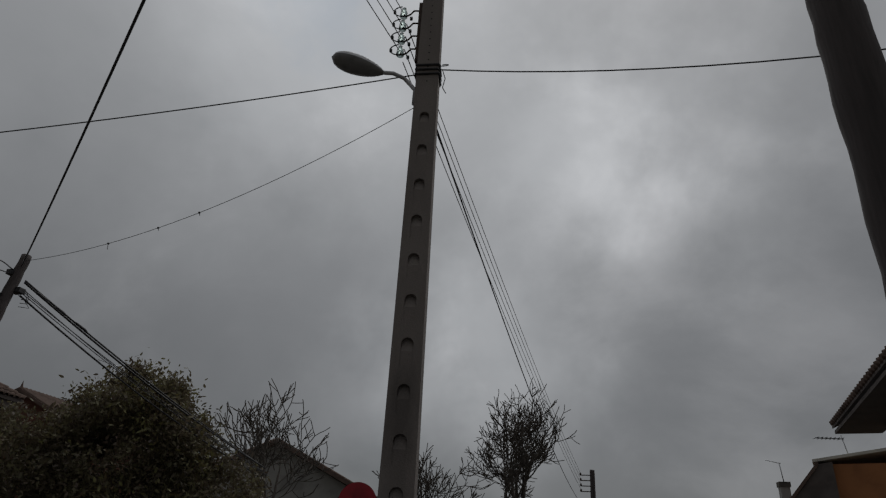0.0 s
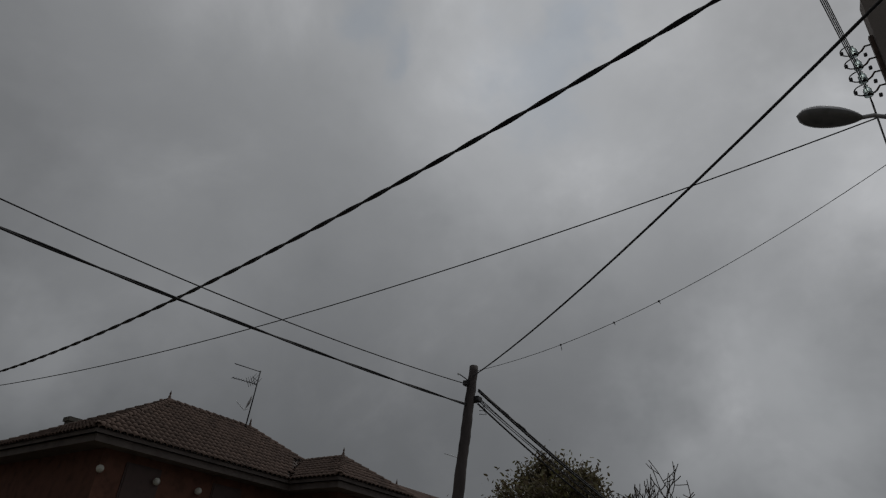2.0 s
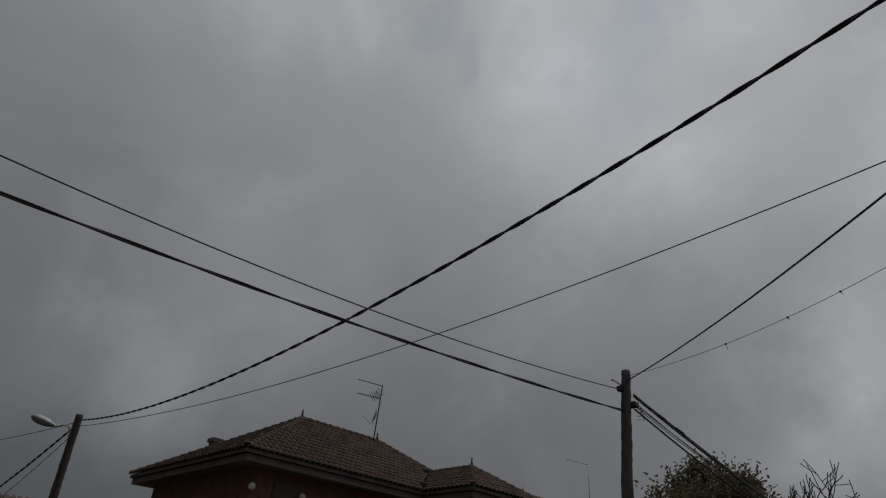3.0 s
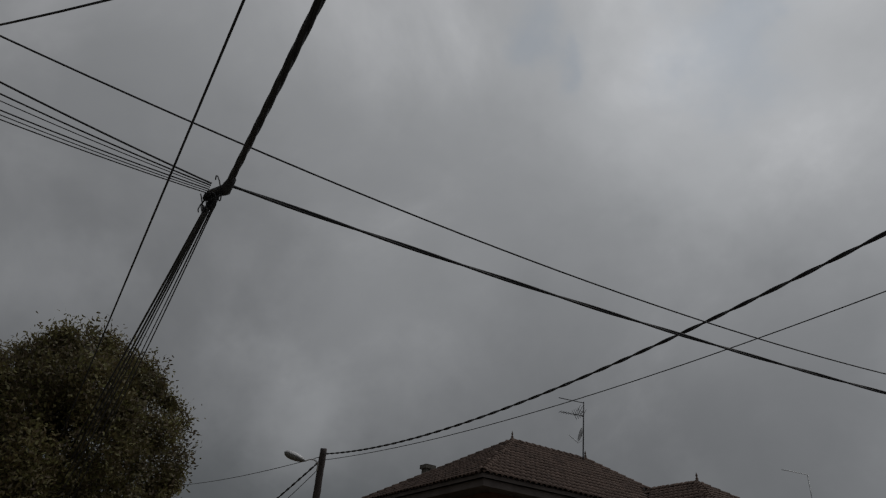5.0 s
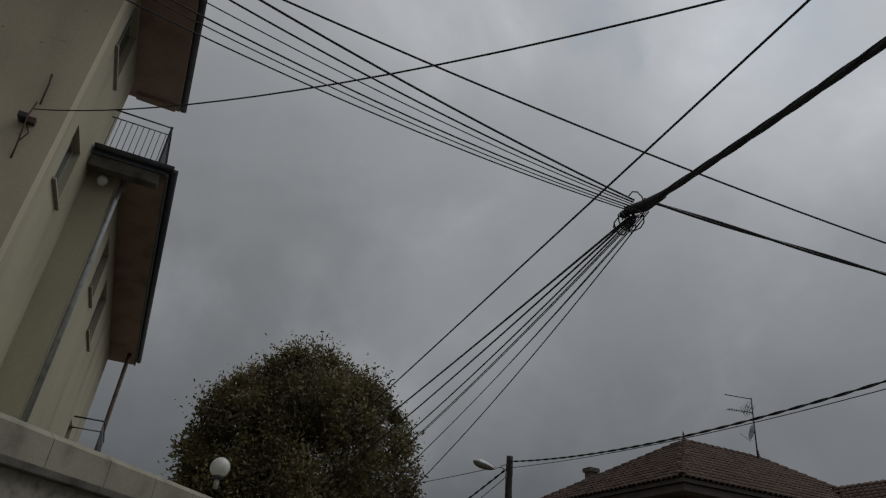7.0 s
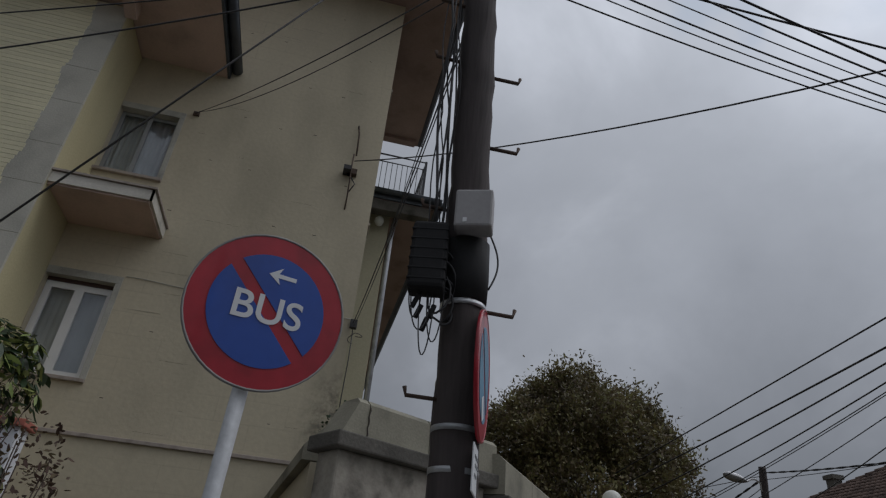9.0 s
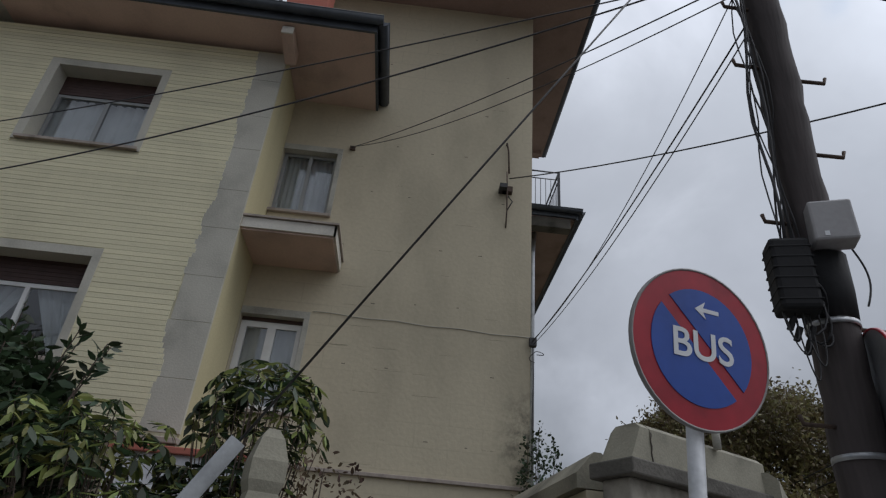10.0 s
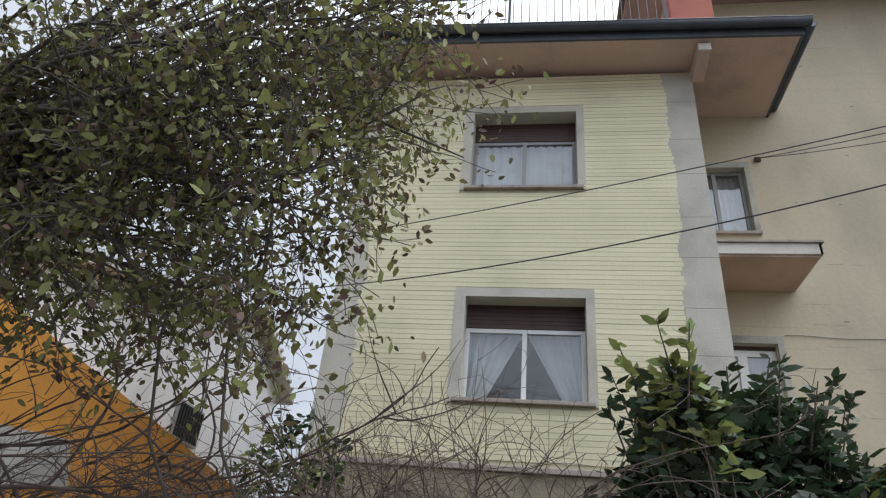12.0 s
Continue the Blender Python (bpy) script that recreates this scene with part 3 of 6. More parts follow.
for i, (z, sag, r) in enumerate(((5.34, 0.17, 0.006), (5.42, 0.22, 0.005), (5.55, 0.16, 0.007), (5.62, 0.20, 0.005), (5.78, 0.13, 0.008), (5.92, 0.09, 0.010))):
    cable(sagged(NODE + Vector((-0.06 + 0.015 * i, -0.15, -0.08 + 0.016 * i)), (-11.52 + 0.04 * i, -9.9, z + rng.uniform(-0.04, 0.04)), sag + rng.uniform(-0.05, 0.07)), r, "thin black wire between pole and junction")
for i in range(8):
    k = i / 7
    start = NODE + Vector((-0.12 + 0.03 * i, -0.10 + 0.05 * k, -0.10 - 0.04 * k))
    end = (-25.5, -3.95 + 0.25 * k + rng.uniform(-0.06, 0.06), 3.9 - 1.9 * k + rng.uniform(-0.16, 0.16))
    cable(sagged(start, end, 0.12 + 0.5 * k + rng.uniform(-0.08, 0.12)), (0.014, 0.012, 0.010, 0.007, 0.006, 0.005, 0.006, 0.007)[i], "drooping black service cable")
junction = thing("cable_junction", "black splice box and tangled cable ends hung on the wires", "cable junction")
part("splice_sleeve", Build().tube([NODE + Vector((0.25, 0, -0.02)), NODE, NODE + Vector((-0.16, -0.12, -0.02))], [0.04, 0.062, 0.045], 10), CABLE, junction)
part("splice_box", Build().box((-0.20, -0.17, -0.09), (-0.13, -0.10, -0.03), Matrix.Translation(NODE), 0.012), BOX_BLACK, junction)
part("splice_box", Build().box((-0.17, -0.12, -0.20), (-0.11, -0.06, -0.11), Matrix.Translation(NODE), 0.012), BOX_BLACK, junction)
for i in range(9):
    a, r = rng.uniform(0, 6.28), rng.uniform(0.05, 0.13)
    c = NODE + Vector((rng.uniform(-0.22, -0.02), rng.uniform(-0.16, -0.02), rng.uniform(-0.2, 0.02)))
    part("cable_loop", Build().tube([c + Vector((r * math.cos(t + a), 0.5 * r * math.sin(t), r * math.sin(t + a))) for t in np.linspace(0, rng.uniform(2.5, 5.5), 10)], 0.007, 5), CABLE, junction)
# four bare wires from the insulators, both ways
for i in range(4):
    z = 7.92 + 0.25 * i
    cable(sagged((-2.38, 6.50, z), (-6.0, -22.0, z + 0.1), 0.9, 30), 0.007, "bare line wire on the insulator rack", WIRE)
    cable(sagged((-2.36, 6.62, z - 0.1), (-0.25, 39.93, 5.35 + 0.3 * i), 0.35, 30), 0.008, "bare line wire on the insulator rack", WIRE)
cable(sagged((-1.85, 6.8, 6.75), (-0.25, 40.0, 4.6), 0.75, 30), 0.013)
cable(sagged((-26.9, 3.6, 6.25), (-42.0, 2.0, 6.9), 0.15), 0.012)
cable(sagged((-26.9, 3.7, 6.2), (-33.0, 3.4, 4.6), 0.05), 0.02, "twisted black cable down to a house", twist=0.9)
cable(sagged((-26.9, 3.75, 6.0), (-33.0, 3.6, 4.3), 0.05), 0.012)
# clips on the thin wire
clips = sagged((-9.95, 8.62, 5.92), (-2.1, 6.55, 6.92), 0.42)
for k in (8, 12, 15):
    single("wire_clip", Build().lathe([(0, -0.02), (0.018, -0.01), (0.018, 0.01), (0, 0.02)], Matrix.Translation(clips[k]), 8).tube([clips[k], clips[k] + Vector((0.02, 0, -0.05 - 0.06 * (k == 8)))], 0.005, 5), CABLE, "small dark clip on a thin wire", "wire clip", "clips on the thin wire")
# from the wooden pole to the yellow building and on along its front
D_TOP = Vector((-11.335, -10.015, 5.46))
cable(sagged(D_TOP + Vector((0, 0, -0.42)), (-18.37, -28.7, 6.6), 0.81, 40), 0.005, "thin black wire along the house front")
cable(sagged(D_TOP + Vector((0, 0, -0.37)), (-16.5, -24.1, 5.39), 1.05, 40), 0.006, "black wire along the house front")
cable(sagged(D_TOP + Vector((0, 0, -0.45)), (-17.38, -13.19, 8.16), 0.12, 20), 0.006)
cable(sagged(D_TOP + Vector((0, 0, -0.55)), (-17.38, -13.22, 8.16), 0.25, 20), 0.005)
cable(sagged(D_TOP + Vector((0, 0, -0.3)), (-17.42, -10.16, 5.06), 0.3, 20), 0.004)
cable(sagged(D_TOP + Vector((0, 0, -0.68)), (-17.42, -10.16, 5.03), 0.12, 20), 0.006)
cable(sagged(D_TOP + Vector((0, 0, -0.75)), (-17.42, -10.14, 5.0), 0.16, 20), 0.0045)
guy = thing("guy_wire", "twisted steel guy wire in a grey guard tube", "guy wire")
part("guard_tube", Build().tube([(-11.56, -13.70, -0.05), (-11.56, -12.47, 2.01)], 0.034, 10), GUARD_GREY, guy, "grey plastic guard tube")
part("strand", Build().tube([(-11.56, -12.50, 1.95), (-11.35, -10.05, 5.90)], 0.0055, 6), WIRE, guy)

part("crossarm", Build().box((-12.22, -10.10, 6.50), (-11.13, -10.0, 6.58), bevel=0.01), TIMBER, pole_d)
# fittings on pole B
for lo, hi in (((-10.12, 8.50, 5.62), (-9.98, 8.62, 5.72)), ((-10.0, 8.6, 5.30), (-9.80, 8.75, 5.40))):
    part("cable_clamp", Build().box(lo, hi, bevel=0.01), CABLE, pole_b)
part("slack_loop", Build().tube([(-9.99 - 0.1 * math.sin(t), 8.50 - 0.35 * t / 3.14, 5.70 + 0.09 * math.sin(t)) for t in np.linspace(0, 3.14, 10)], 0.011, 5), CABLE, pole_b)
for i, (dx, dz, r) in enumerate(((0.0, 0.0, 0.018), (0.12, -0.05, 0.020), (0.2, -0.22, 0.008), (0.25, -0.28, 0.008), (0.3, -0.33, 0.008), (0.1, -0.42, 0.018))):
    cable(sagged((-9.90, 8.75, 5.58 + dz * 0.7), (-8.8 + dx * 0.6, 17.0, 3.45 + dz * 0.7), 0.10 + 0.04 * (i % 3)), r, "cable running past the garden tree")

# wrapped joints where the cables leave pole B
for u0, u1, r in ((0.03, 0.07, 0.030), (0.085, 0.12, 0.034), (0.15, 0.19, 0.028)):
    ends = Vector((-9.90, 8.75, 5.57)), Vector((-8.8, 17.0, 3.43))
    part("splice_sleeve", Build().tube([ends[0].lerp(ends[1], u0 + (u1 - u0) * k / 5) - Vector((0, 0, 0.03 + 0.006 * (k % 2))) for k in range(6)], [r * 0.5, r, r * 0.8, r, r * 0.9, r * 0.5], 8), CABLE, pole_b, "taped cable joint")
for k in range(3):
    c = Vector((-9.90, 8.72, 5.42 - 0.07 * k))
    part("slack_loop", Build().tube([c, c + Vector((0.06, 0.10, -0.06)), c + Vector((0.09, 0.16 + 0.03 * k, -0.17)), c + Vector((0.03, 0.05, -0.20))], 0.007, 5), CABLE, pole_b)

# ---- the pole beside the building: rungs, boxes, straps, signs ----
def axis_d(z):
    t = (z + 0.2) / 6.9
    return Vector((-11.885 + 0.635 * t, -9.785 - 0.265 * t, z))


for s, z in ((-1, 1.43), (1, 1.82), (-1, 2.33), (1, 2.79), (-1, 3.31), (1, 3.75), (1, 4.24), (-1, 4.30), (-1, 4.74), (1, 5.12)):
    c = axis_d(z)
    part("climbing_rung", Build().tube([c + Vector((0.02, s * 0.06, 0)), c + Vector((0.03, s * 0.25, -0.005)), c + Vector((0.03, s * 0.26, 0.035))], 0.011, 6), RUST, pole_d)
for z in (2.02, 2.20, 2.79):
    c = axis_d(z)
    part("steel_strap", Build().lathe([(0.112, -0.013), (0.117, -0.013), (0.117, 0.013), (0.112, 0.013)], Matrix.Translation(c), 20), STEEL, pole_d, "bright steel strap")
c = axis_d(3.195)
box = part("meter_box", Build().box((-0.06, -0.095, -0.11), (0.06, 0.095, 0.11), Matrix.Translation(c + Vector((0.15, -0.005, 0.05))) @ pose(0, 0, 0, 0, 0, -20), 0.012), BOX_GREY, pole_d, "grey plastic box")
part("box_mark", Build().box((0.061, -0.05, -0.09), (0.063, -0.03, -0.065), Matrix.Translation(c + Vector((0.15, -0.005, 0.05))) @ pose(0, 0, 0, 0, 0, -20)), SIGN_WHITE, box)
c = axis_d(2.98)
part("splice_case", Build().box((-0.07, -0.09, -0.20), (0.07, 0.09, 0.17), Matrix.Translation(c + Vector((0.08, -0.205, 0.02))) @ pose(0, 0, 0, 0, 0, -15), 0.02), BOX_BLACK, pole_d, "black cable splice case")
for k in range(6):
    part("case_rib", Build().box((-0.0725, -0.0925, -0.16 + 0.055 * k), (0.0725, 0.0925, -0.15 + 0.055 * k), Matrix.Translation(c + Vector((0.08, -0.205, 0.02))) @ pose(0, 0, 0, 0, 0, -15), 0.004), BOX_BLACK, pole_d)
for i in range(8):
    x0, z0, z1 = -0.10 - 0.012 * i, rng.uniform(2.95, 3.2), rng.uniform(5.0, 5.9)
    pts = []
    for k in range(14):
        z = z0 + (z1 - z0) * k / 13
        c = axis_d(z)
        pts.append(c + Vector((0.05 + 0.03 * math.sin(k * 1.1 + i), -0.10 - 0.013 * i - 0.035 * abs(math.sin(k * 0.5 + i)), 0)))
    part("riser_cable", Build().tube(pts, rng.choice((0.004, 0.0055, 0.008)), 5), CABLE, pole_d)
for i in range(9):
    c = axis_d(2.82 + rng.uniform(-0.12, 0.1)) + Vector((0.08, -0.16 + rng.uniform(-0.08, 0.08), 0))
    r, a = rng.uniform(0.03, 0.10), rng.uniform(0, 6)
    part("cable_end", Build().tube([c + Vector((0.3 * r * math.sin(t), r * math.cos(t + a), r * 1.4 * math.sin(t + a))) for t in np.linspace(0, rng.uniform(2, 5), 9)], 0.006, 5), CABLE, pole_d)
part("black_sleeve", Build().tube([axis_d(2.82), axis_d(2.95), axis_d(3.14)], [0.117, 0.124, 0.122], 20), BOX_BLACK, pole_d, "black plastic wrap round the pole")
for i, (dy, low, wide) in enumerate(((-0.20, 0.34, 0.035), (-0.23, 0.22, 0.05), (-0.16, 0.27, 0.04), (-0.26, 0.16, 0.03))):
    c = axis_d(2.80) + Vector((0.09, dy, 0.02))
    part("hanging_loop", Build().tube([c + Vector((0.02 * math.sin(t), wide * math.cos(t), -low * math.sin(t))) for t in np.linspace(0, math.pi, 14)], 0.0035, 5), CABLE, pole_d)
for dy, dz in ((-0.235, -0.10), (-0.20, -0.16), (-0.17, -0.09), (-0.255, -0.05)):
    c = axis_d(2.80) + Vector((0.09, dy, dz))
    part("connector", Build().box((-0.012, -0.012, -0.035), (0.012, 0.012, 0.035), Matrix.Translation(c) @ pose(0, 0, 0, 20 * dy * 4, 12, 0), 0.004), BOX_BLACK, pole_d)
c = axis_d(3.06)
part("cable_loop", Build().tube([c + Vector((0.13, 0.085 + 0.05 * math.sin(t), 0.10 - 0.105 * t)) for t in np.linspace(0, 3.0, 12)], 0.005, 5), CABLE, pole_d)


def disc(r, z0, z1, m, n=48, inner=None):
    b = Build()
    if inner is None:
        b.prism([(r * math.cos(2 * math.pi * k / n), r * math.sin(2 * math.pi * k / n)) for k in range(n)], z0, z1, m)
    else:
        b.lathe([(inner, z0), (inner, z1), (r, z1), (r, z0), (inner, z0)], m, n)
    return b


def segment(r, a, off, z0, z1, m, n=24):
    """The part of a disc on one side of a chord that runs at angle a, off from the centre."""
    h = math.acos(off / r)
    pts = [(r * math.cos(a + math.pi / 2 + h * (2 * k / n - 1)), r * math.sin(a + math.pi / 2 + h * (2 * k / n - 1))) for k in range(n + 1)]
    return Build().prism(pts, z0, z1, m)


def text_part(words, height, m, material, parent):
    curve = bpy.data.curves.new("lettering", "FONT")
    curve.body, curve.size, curve.align_x, curve.align_y, curve.extrude = words, height, "CENTER", "CENTER", 0.001
    curve.offset = height * 0.012
    tmp = bpy.data.objects.new("lettering", curve)
    me = bpy.data.meshes.new_from_object(tmp)
    bpy.data.objects.remove(tmp), bpy.data.curves.remove(curve)
    me.transform(m)
    me.materials.append(material)
    ob = new("lettering", me)
    ob.parent = parent
    return ob


def traffic_sign(label, m, r, blue, band):
    """A round no-parking plate: white edge, red ring, blue field, red band."""
    sign = thing("traffic_sign", label, "traffic sign")
    part("plate", disc(r, -0.012, -0.002, m), STEEL, sign)
    part("rim", disc(r + 0.004, -0.016, 0.002, m, inner=r - 0.004), SIGN_EDGE if band else SIGN_RED, sign)
    part("red_ring", disc(r - 0.004, -0.002, 0.0, m), SIGN_RED, sign)
    a = radians(-45)
    for flip in (0, math.pi):
        part("blue_field", segment(r * 0.735, a + flip, r * 0.085, 0.0, 0.003, m), blue, sign)
    return sign


SIGN = facing((-11.145, -10.775, 2.42), 16, -6)
bus = traffic_sign("round red and blue no-parking sign lettered BUS on a steel post", SIGN, 0.305, SIGN_BLUE, True)
text_part("BUS", 0.158, SIGN @ Matrix.Translation((0, -0.005, 0.0052)) @ Matrix.Diagonal((1.03, 0.98, 1, 1)), SIGN_WHITE, bus)
part("arrow", Build().prism([(-0.05, 0.165), (0.0, 0.20), (-0.012, 0.173), (0.06, 0.173), (0.06, 0.157), (-0.012, 0.157), (0.0, 0.13)], 0.0032, 0.0052, SIGN @ Matrix.Translation((0.022, -0.02, 0))), SIGN_WHITE, bus, "white arrow")
part("post", Build().tube([SIGN @ Vector((-0.01, -2.56, -0.05)), SIGN @ Vector((-0.01, 0.22, -0.05))], 0.030, 16), PALE_POST, bus, "pale galvanised steel post")
S2 = facing((-11.545, -9.79, 2.45), 69, 0)
second = traffic_sign("faded round no-parking sign strapped to the wooden pole", S2, 0.30, SIGN_FADED, False)
part("sticker", Build().box((-0.03, -0.05, 0.004), (0.05, 0.05, 0.006), S2 @ Matrix.Translation((-0.04, -0.17, 0)) @ pose(0, 0, 0, 0, 0, 25)), SIGN_WHITE, second, "torn black and white sticker")
S3 = facing((-11.555, -9.80, 2.02), 69, 0)
plate = thing("sign_plate", "small white plate under the round sign", "sign")
part("plate", Build().box((-0.11, -0.10, -0.008), (0.11, 0.10, 0.0), S3, 0.003), SIGN_WHITE, plate)
part("lettering", Build().box((-0.07, 0.045, 0.001), (0.05, 0.057, 0.003), S3).box((-0.05, 0.010, 0.001), (0.07, 0.022, 0.003), S3).box((-0.06, -0.03, 0.001), (0.02, -0.018, 0.003), S3), GUARD_GREY, plate)


# ---- the yellow apartment building ----
house = thing("apartment_building", "yellow and cream apartment building with overhanging eaves", "building")


def wall_x(x, thick, y0, y1, z0, z1, holes):
    """A wall whose face is at x and looks to +x, with openings (y0, y1, z0, z1) right through it."""
    ys = sorted({y0, y1, *[h[0] for h in holes], *[h[1] for h in holes]})
    zs = sorted({z0, z1, *[h[2] for h in holes], *[h[3] for h in holes]})
    solid = {(i, k) for i in range(len(ys) - 1) for k in range(len(zs) - 1) if not any(h[0] <= ys[i] and h[1] >= ys[i + 1] and h[2] <= zs[k] and h[3] >= zs[k + 1] for h in holes)}
    verts = [(x - d, y, z) for d in (0, thick) for y in ys for z in zs]
    ny, nz = len(ys), len(zs)

    def at(d, i, k):
        return d * ny * nz + i * nz + k

    faces = []
    for i, k in solid:
        faces += [(at(0, i, k), at(0, i + 1, k), at(0, i + 1, k + 1), at(0, i, k + 1)), (at(1, i, k), at(1, i, k + 1), at(1, i + 1, k + 1), at(1, i + 1, k))]
        if (i - 1, k) not in solid:
            faces.append((at(0, i, k), at(0, i, k + 1), at(1, i, k + 1), at(1, i, k)))
        if (i + 1, k) not in solid:
            faces.append((at(0, i + 1, k), at(1, i + 1, k), at(1, i + 1, k + 1), at(0, i + 1, k + 1)))
        if (i, k - 1) not in solid:
            faces.append((at(0, i, k), at(1, i, k), at(1, i + 1, k), at(0, i + 1, k)))
        if (i, k + 1) not in solid:
            faces.append((at(0, i, k + 1), at(0, i + 1, k + 1), at(1, i + 1, k + 1), at(1, i, k + 1)))
    return Build().add(verts, faces)


def wall_y(y, thick, x0, x1, z0, z1, holes):
    b = wall_x(0, thick, x0, x1, z0, z1, holes)
    b.v = [(v[1], y + v[0], v[2]) for v in b.v]
    b.f = [tuple(reversed(f)) for f in b.f]
    return b


def window(face, y0, y1, z0, z1, frame_mat, deep=0.16, shutter=0.0, leaves=2, curtain=True, sill=True, swag=False, folds=1.0, axis="x", bar=0.03):
    """A casement set back in an opening, with glass, curtain, shutter and sill. face: the wall's outer plane."""
    def put(b):
        if axis == "y":
            b.v = [(v[1], face + (v[0] - face), v[2]) for v in b.v]
            b.f = [tuple(reversed(f)) for f in b.f]
        return b

    x = face - deep
    zt = z1 - shutter
    f = Build()
    w = 0.032
    f.box((x - 0.05, y0, z0), (x, y0 + w, zt)).box((x - 0.05, y1 - w, z0), (x, y1, zt))
    f.box((x - 0.05, y0 + w, z0), (x, y1 - w, z0 + w)).box((x - 0.05, y0 + w, zt - w), (x, y1 - w, zt))
    win = part("window", put(f), frame_mat, house)
    step = (y1 - y0 - 2 * w) / leaves
    for i in range(leaves):
        a, c = y0 + w + i * step, y0 + w + (i + 1) * step
        s = Build()
        s.box((x - 0.035, a, z0 + w), (x + 0.012, a + bar, zt - w)).box((x - 0.035, c - bar, z0 + w), (x + 0.012, c, zt - w))
        s.box((x - 0.035, a + bar, z0 + w), (x + 0.012, c - bar, z0 + w + bar)).box((x - 0.035, a + bar, zt - w - bar), (x + 0.012, c - bar, zt - w))
        part("sash", put(s), frame_mat, win)
        p = part("pane", put(Build().box((x - 0.018, a + bar, z0 + w + bar), (x - 0.012, c - bar, zt - w - bar))), PANE, win)
        p.visible_shadow = False
    if shutter:
        k = max(1, int(shutter / 0.05))
        for i in range(k):
            a = z1 - shutter + i * shutter / k
            part("shutter_slat", put(Build().box((x - 0.04, y0, a + 0.004), (x + 0.015, y1, a + shutter / k))), SHUTTER, win)
    if curtain:
        n = 60
        verts, faces = [], []
        for i in range(n + 1):
            y = y0 + (y1 - y0) * i / n
            d = folds * (0.022 * math.sin(i * 1.15) + 0.012 * math.sin(i * 2.7 + 1))
            low_y = y
            if swag:
                # tied back: each half hangs from its own side and narrows downwards
                side = y0 if i <= n // 2 else y1
                low_y = side + (y - side) * 0.30
            verts += [(x - 0.12 + d, low_y, z0), (x - 0.12 + d, y, zt)]
        for i in range(n):
            if swag and i == n // 2:
                continue
            faces.append((2 * i, 2 * i + 2, 2 * i + 3, 2 * i + 1))
        part("curtain", put(Build().add(verts, faces, True)), CURTAIN, win, "pale curtain, nearly flat in S1 to imitate reflected sky")
    # a flat dark panel whose colour stands in for the unlit room
    part("room_dark_panel", put(Build().box((x - 0.9, y0 - 0.3, z0 - 0.3), (x - 0.85, y1 + 0.3, z1 + 0.3))), DARK_ROOM, win)
    if sill:
        part("window_sill", put(Build().box((face - 0.15, y0 - 0.07, z0 - 0.05), (face + 0.06, y1 + 0.07, z0 - 0.003), bevel=0.006)), SILL, win)
    return win


BAY, BACK = -16.33, -17.40
W1, W2 = (-17.51, -15.97, 3.76, 5.12), (-17.58, -16.03, 6.86, 8.27)
S1, S2W = (-14.29, -13.40, 3.68, 5.03), (-14.29, -13.40, 6.79, 8.0)
bay_wall = part("bay_wall", wall_x(BAY - 0.011, 0.3, -19.28, -14.32, -0.2, 9.02, [W1, W2]), JOINT, house)
part("bay_side_wall", Build().box((BACK, -14.32, -0.2), (BAY - 0.025, -14.30, 9.02)), PLASTER_YELLOW, house, "yellow plastered side of the bay")
part("bay_side_wall", Build().box((-26.0, -19.28, -0.2), (BAY - 0.32, -19.0, 9.02)), PLASTER_YELLOW, house)
part("back_wall", Build().box((-26.2, -19.28, -0.2), (-25.9, -10.2, 9.02)), PLASTER, house)
rear = part("set_back_wall", wall_x(BACK, 0.3, -14.30, -10.18, 3.02, 11.84, [S1, S2W]), PLASTER, house, "cream plaster wall with faint courses")
part("plinth", wall_x(BACK + 0.035, 0.33, -14.30, -10.16, -0.2, 3.02, []), PLASTER, house, "cream plaster plinth with a worn ledge")
part("plinth_ledge", Build().box((BACK + 0.0, -14.30, 2.985), (BACK + 0.075, -10.15, 3.035), bevel=0.008), SILL, house, "worn ledge along the wall")
part("upper_wall", Build().box((-25.9, -14.30, 9.2), (BACK - 0.3, -14.05, 11.84)), PLASTER, house)
SA, SB = (-19.40, -18.20, 10.32, 11.68), (-19.2, -18.25, 7.25, 8.42)
part("gable_wall", wall_y(-10.18, 0.28, -20.95, BACK - 0.3, -0.2, 11.84, [SA, SB]), WING_PLASTER, house)
# quoins, in blocks
for y0, y1 in ((-19.285, -18.88), (-14.77, -14.297)):
    z, k = 3.05, 0
    while z < 8.99:
        h = min(0.72 if k % 2 else 0.62, 9.0 - z)
        out = 0.05 if k % 2 else 0.02
        a, c = (y0, y1 + out) if y0 < -18 else (y0 - out, y1)
        part("quoin_block", Build().box((BAY - 0.05, a, z + 0.002), (BAY - 0.0045, c, z + h - 0.002), bevel=0.003), STONE, bay_wall)
        z += h
        k += 1
part("plinth", Build().box((BAY - 0.06, -19.30, -0.2), (BAY + 0.03, -14.29, 2.93), bevel=0.01), PLINTH, house, "rough brownish render plinth with worn courses")
part("plinth_ledge", Build().box((BAY - 0.06, -19.31, 2.93), (BAY + 0.06, -14.28, 3.0), bevel=0.012), SILL, house, "worn ledge on the plinth")
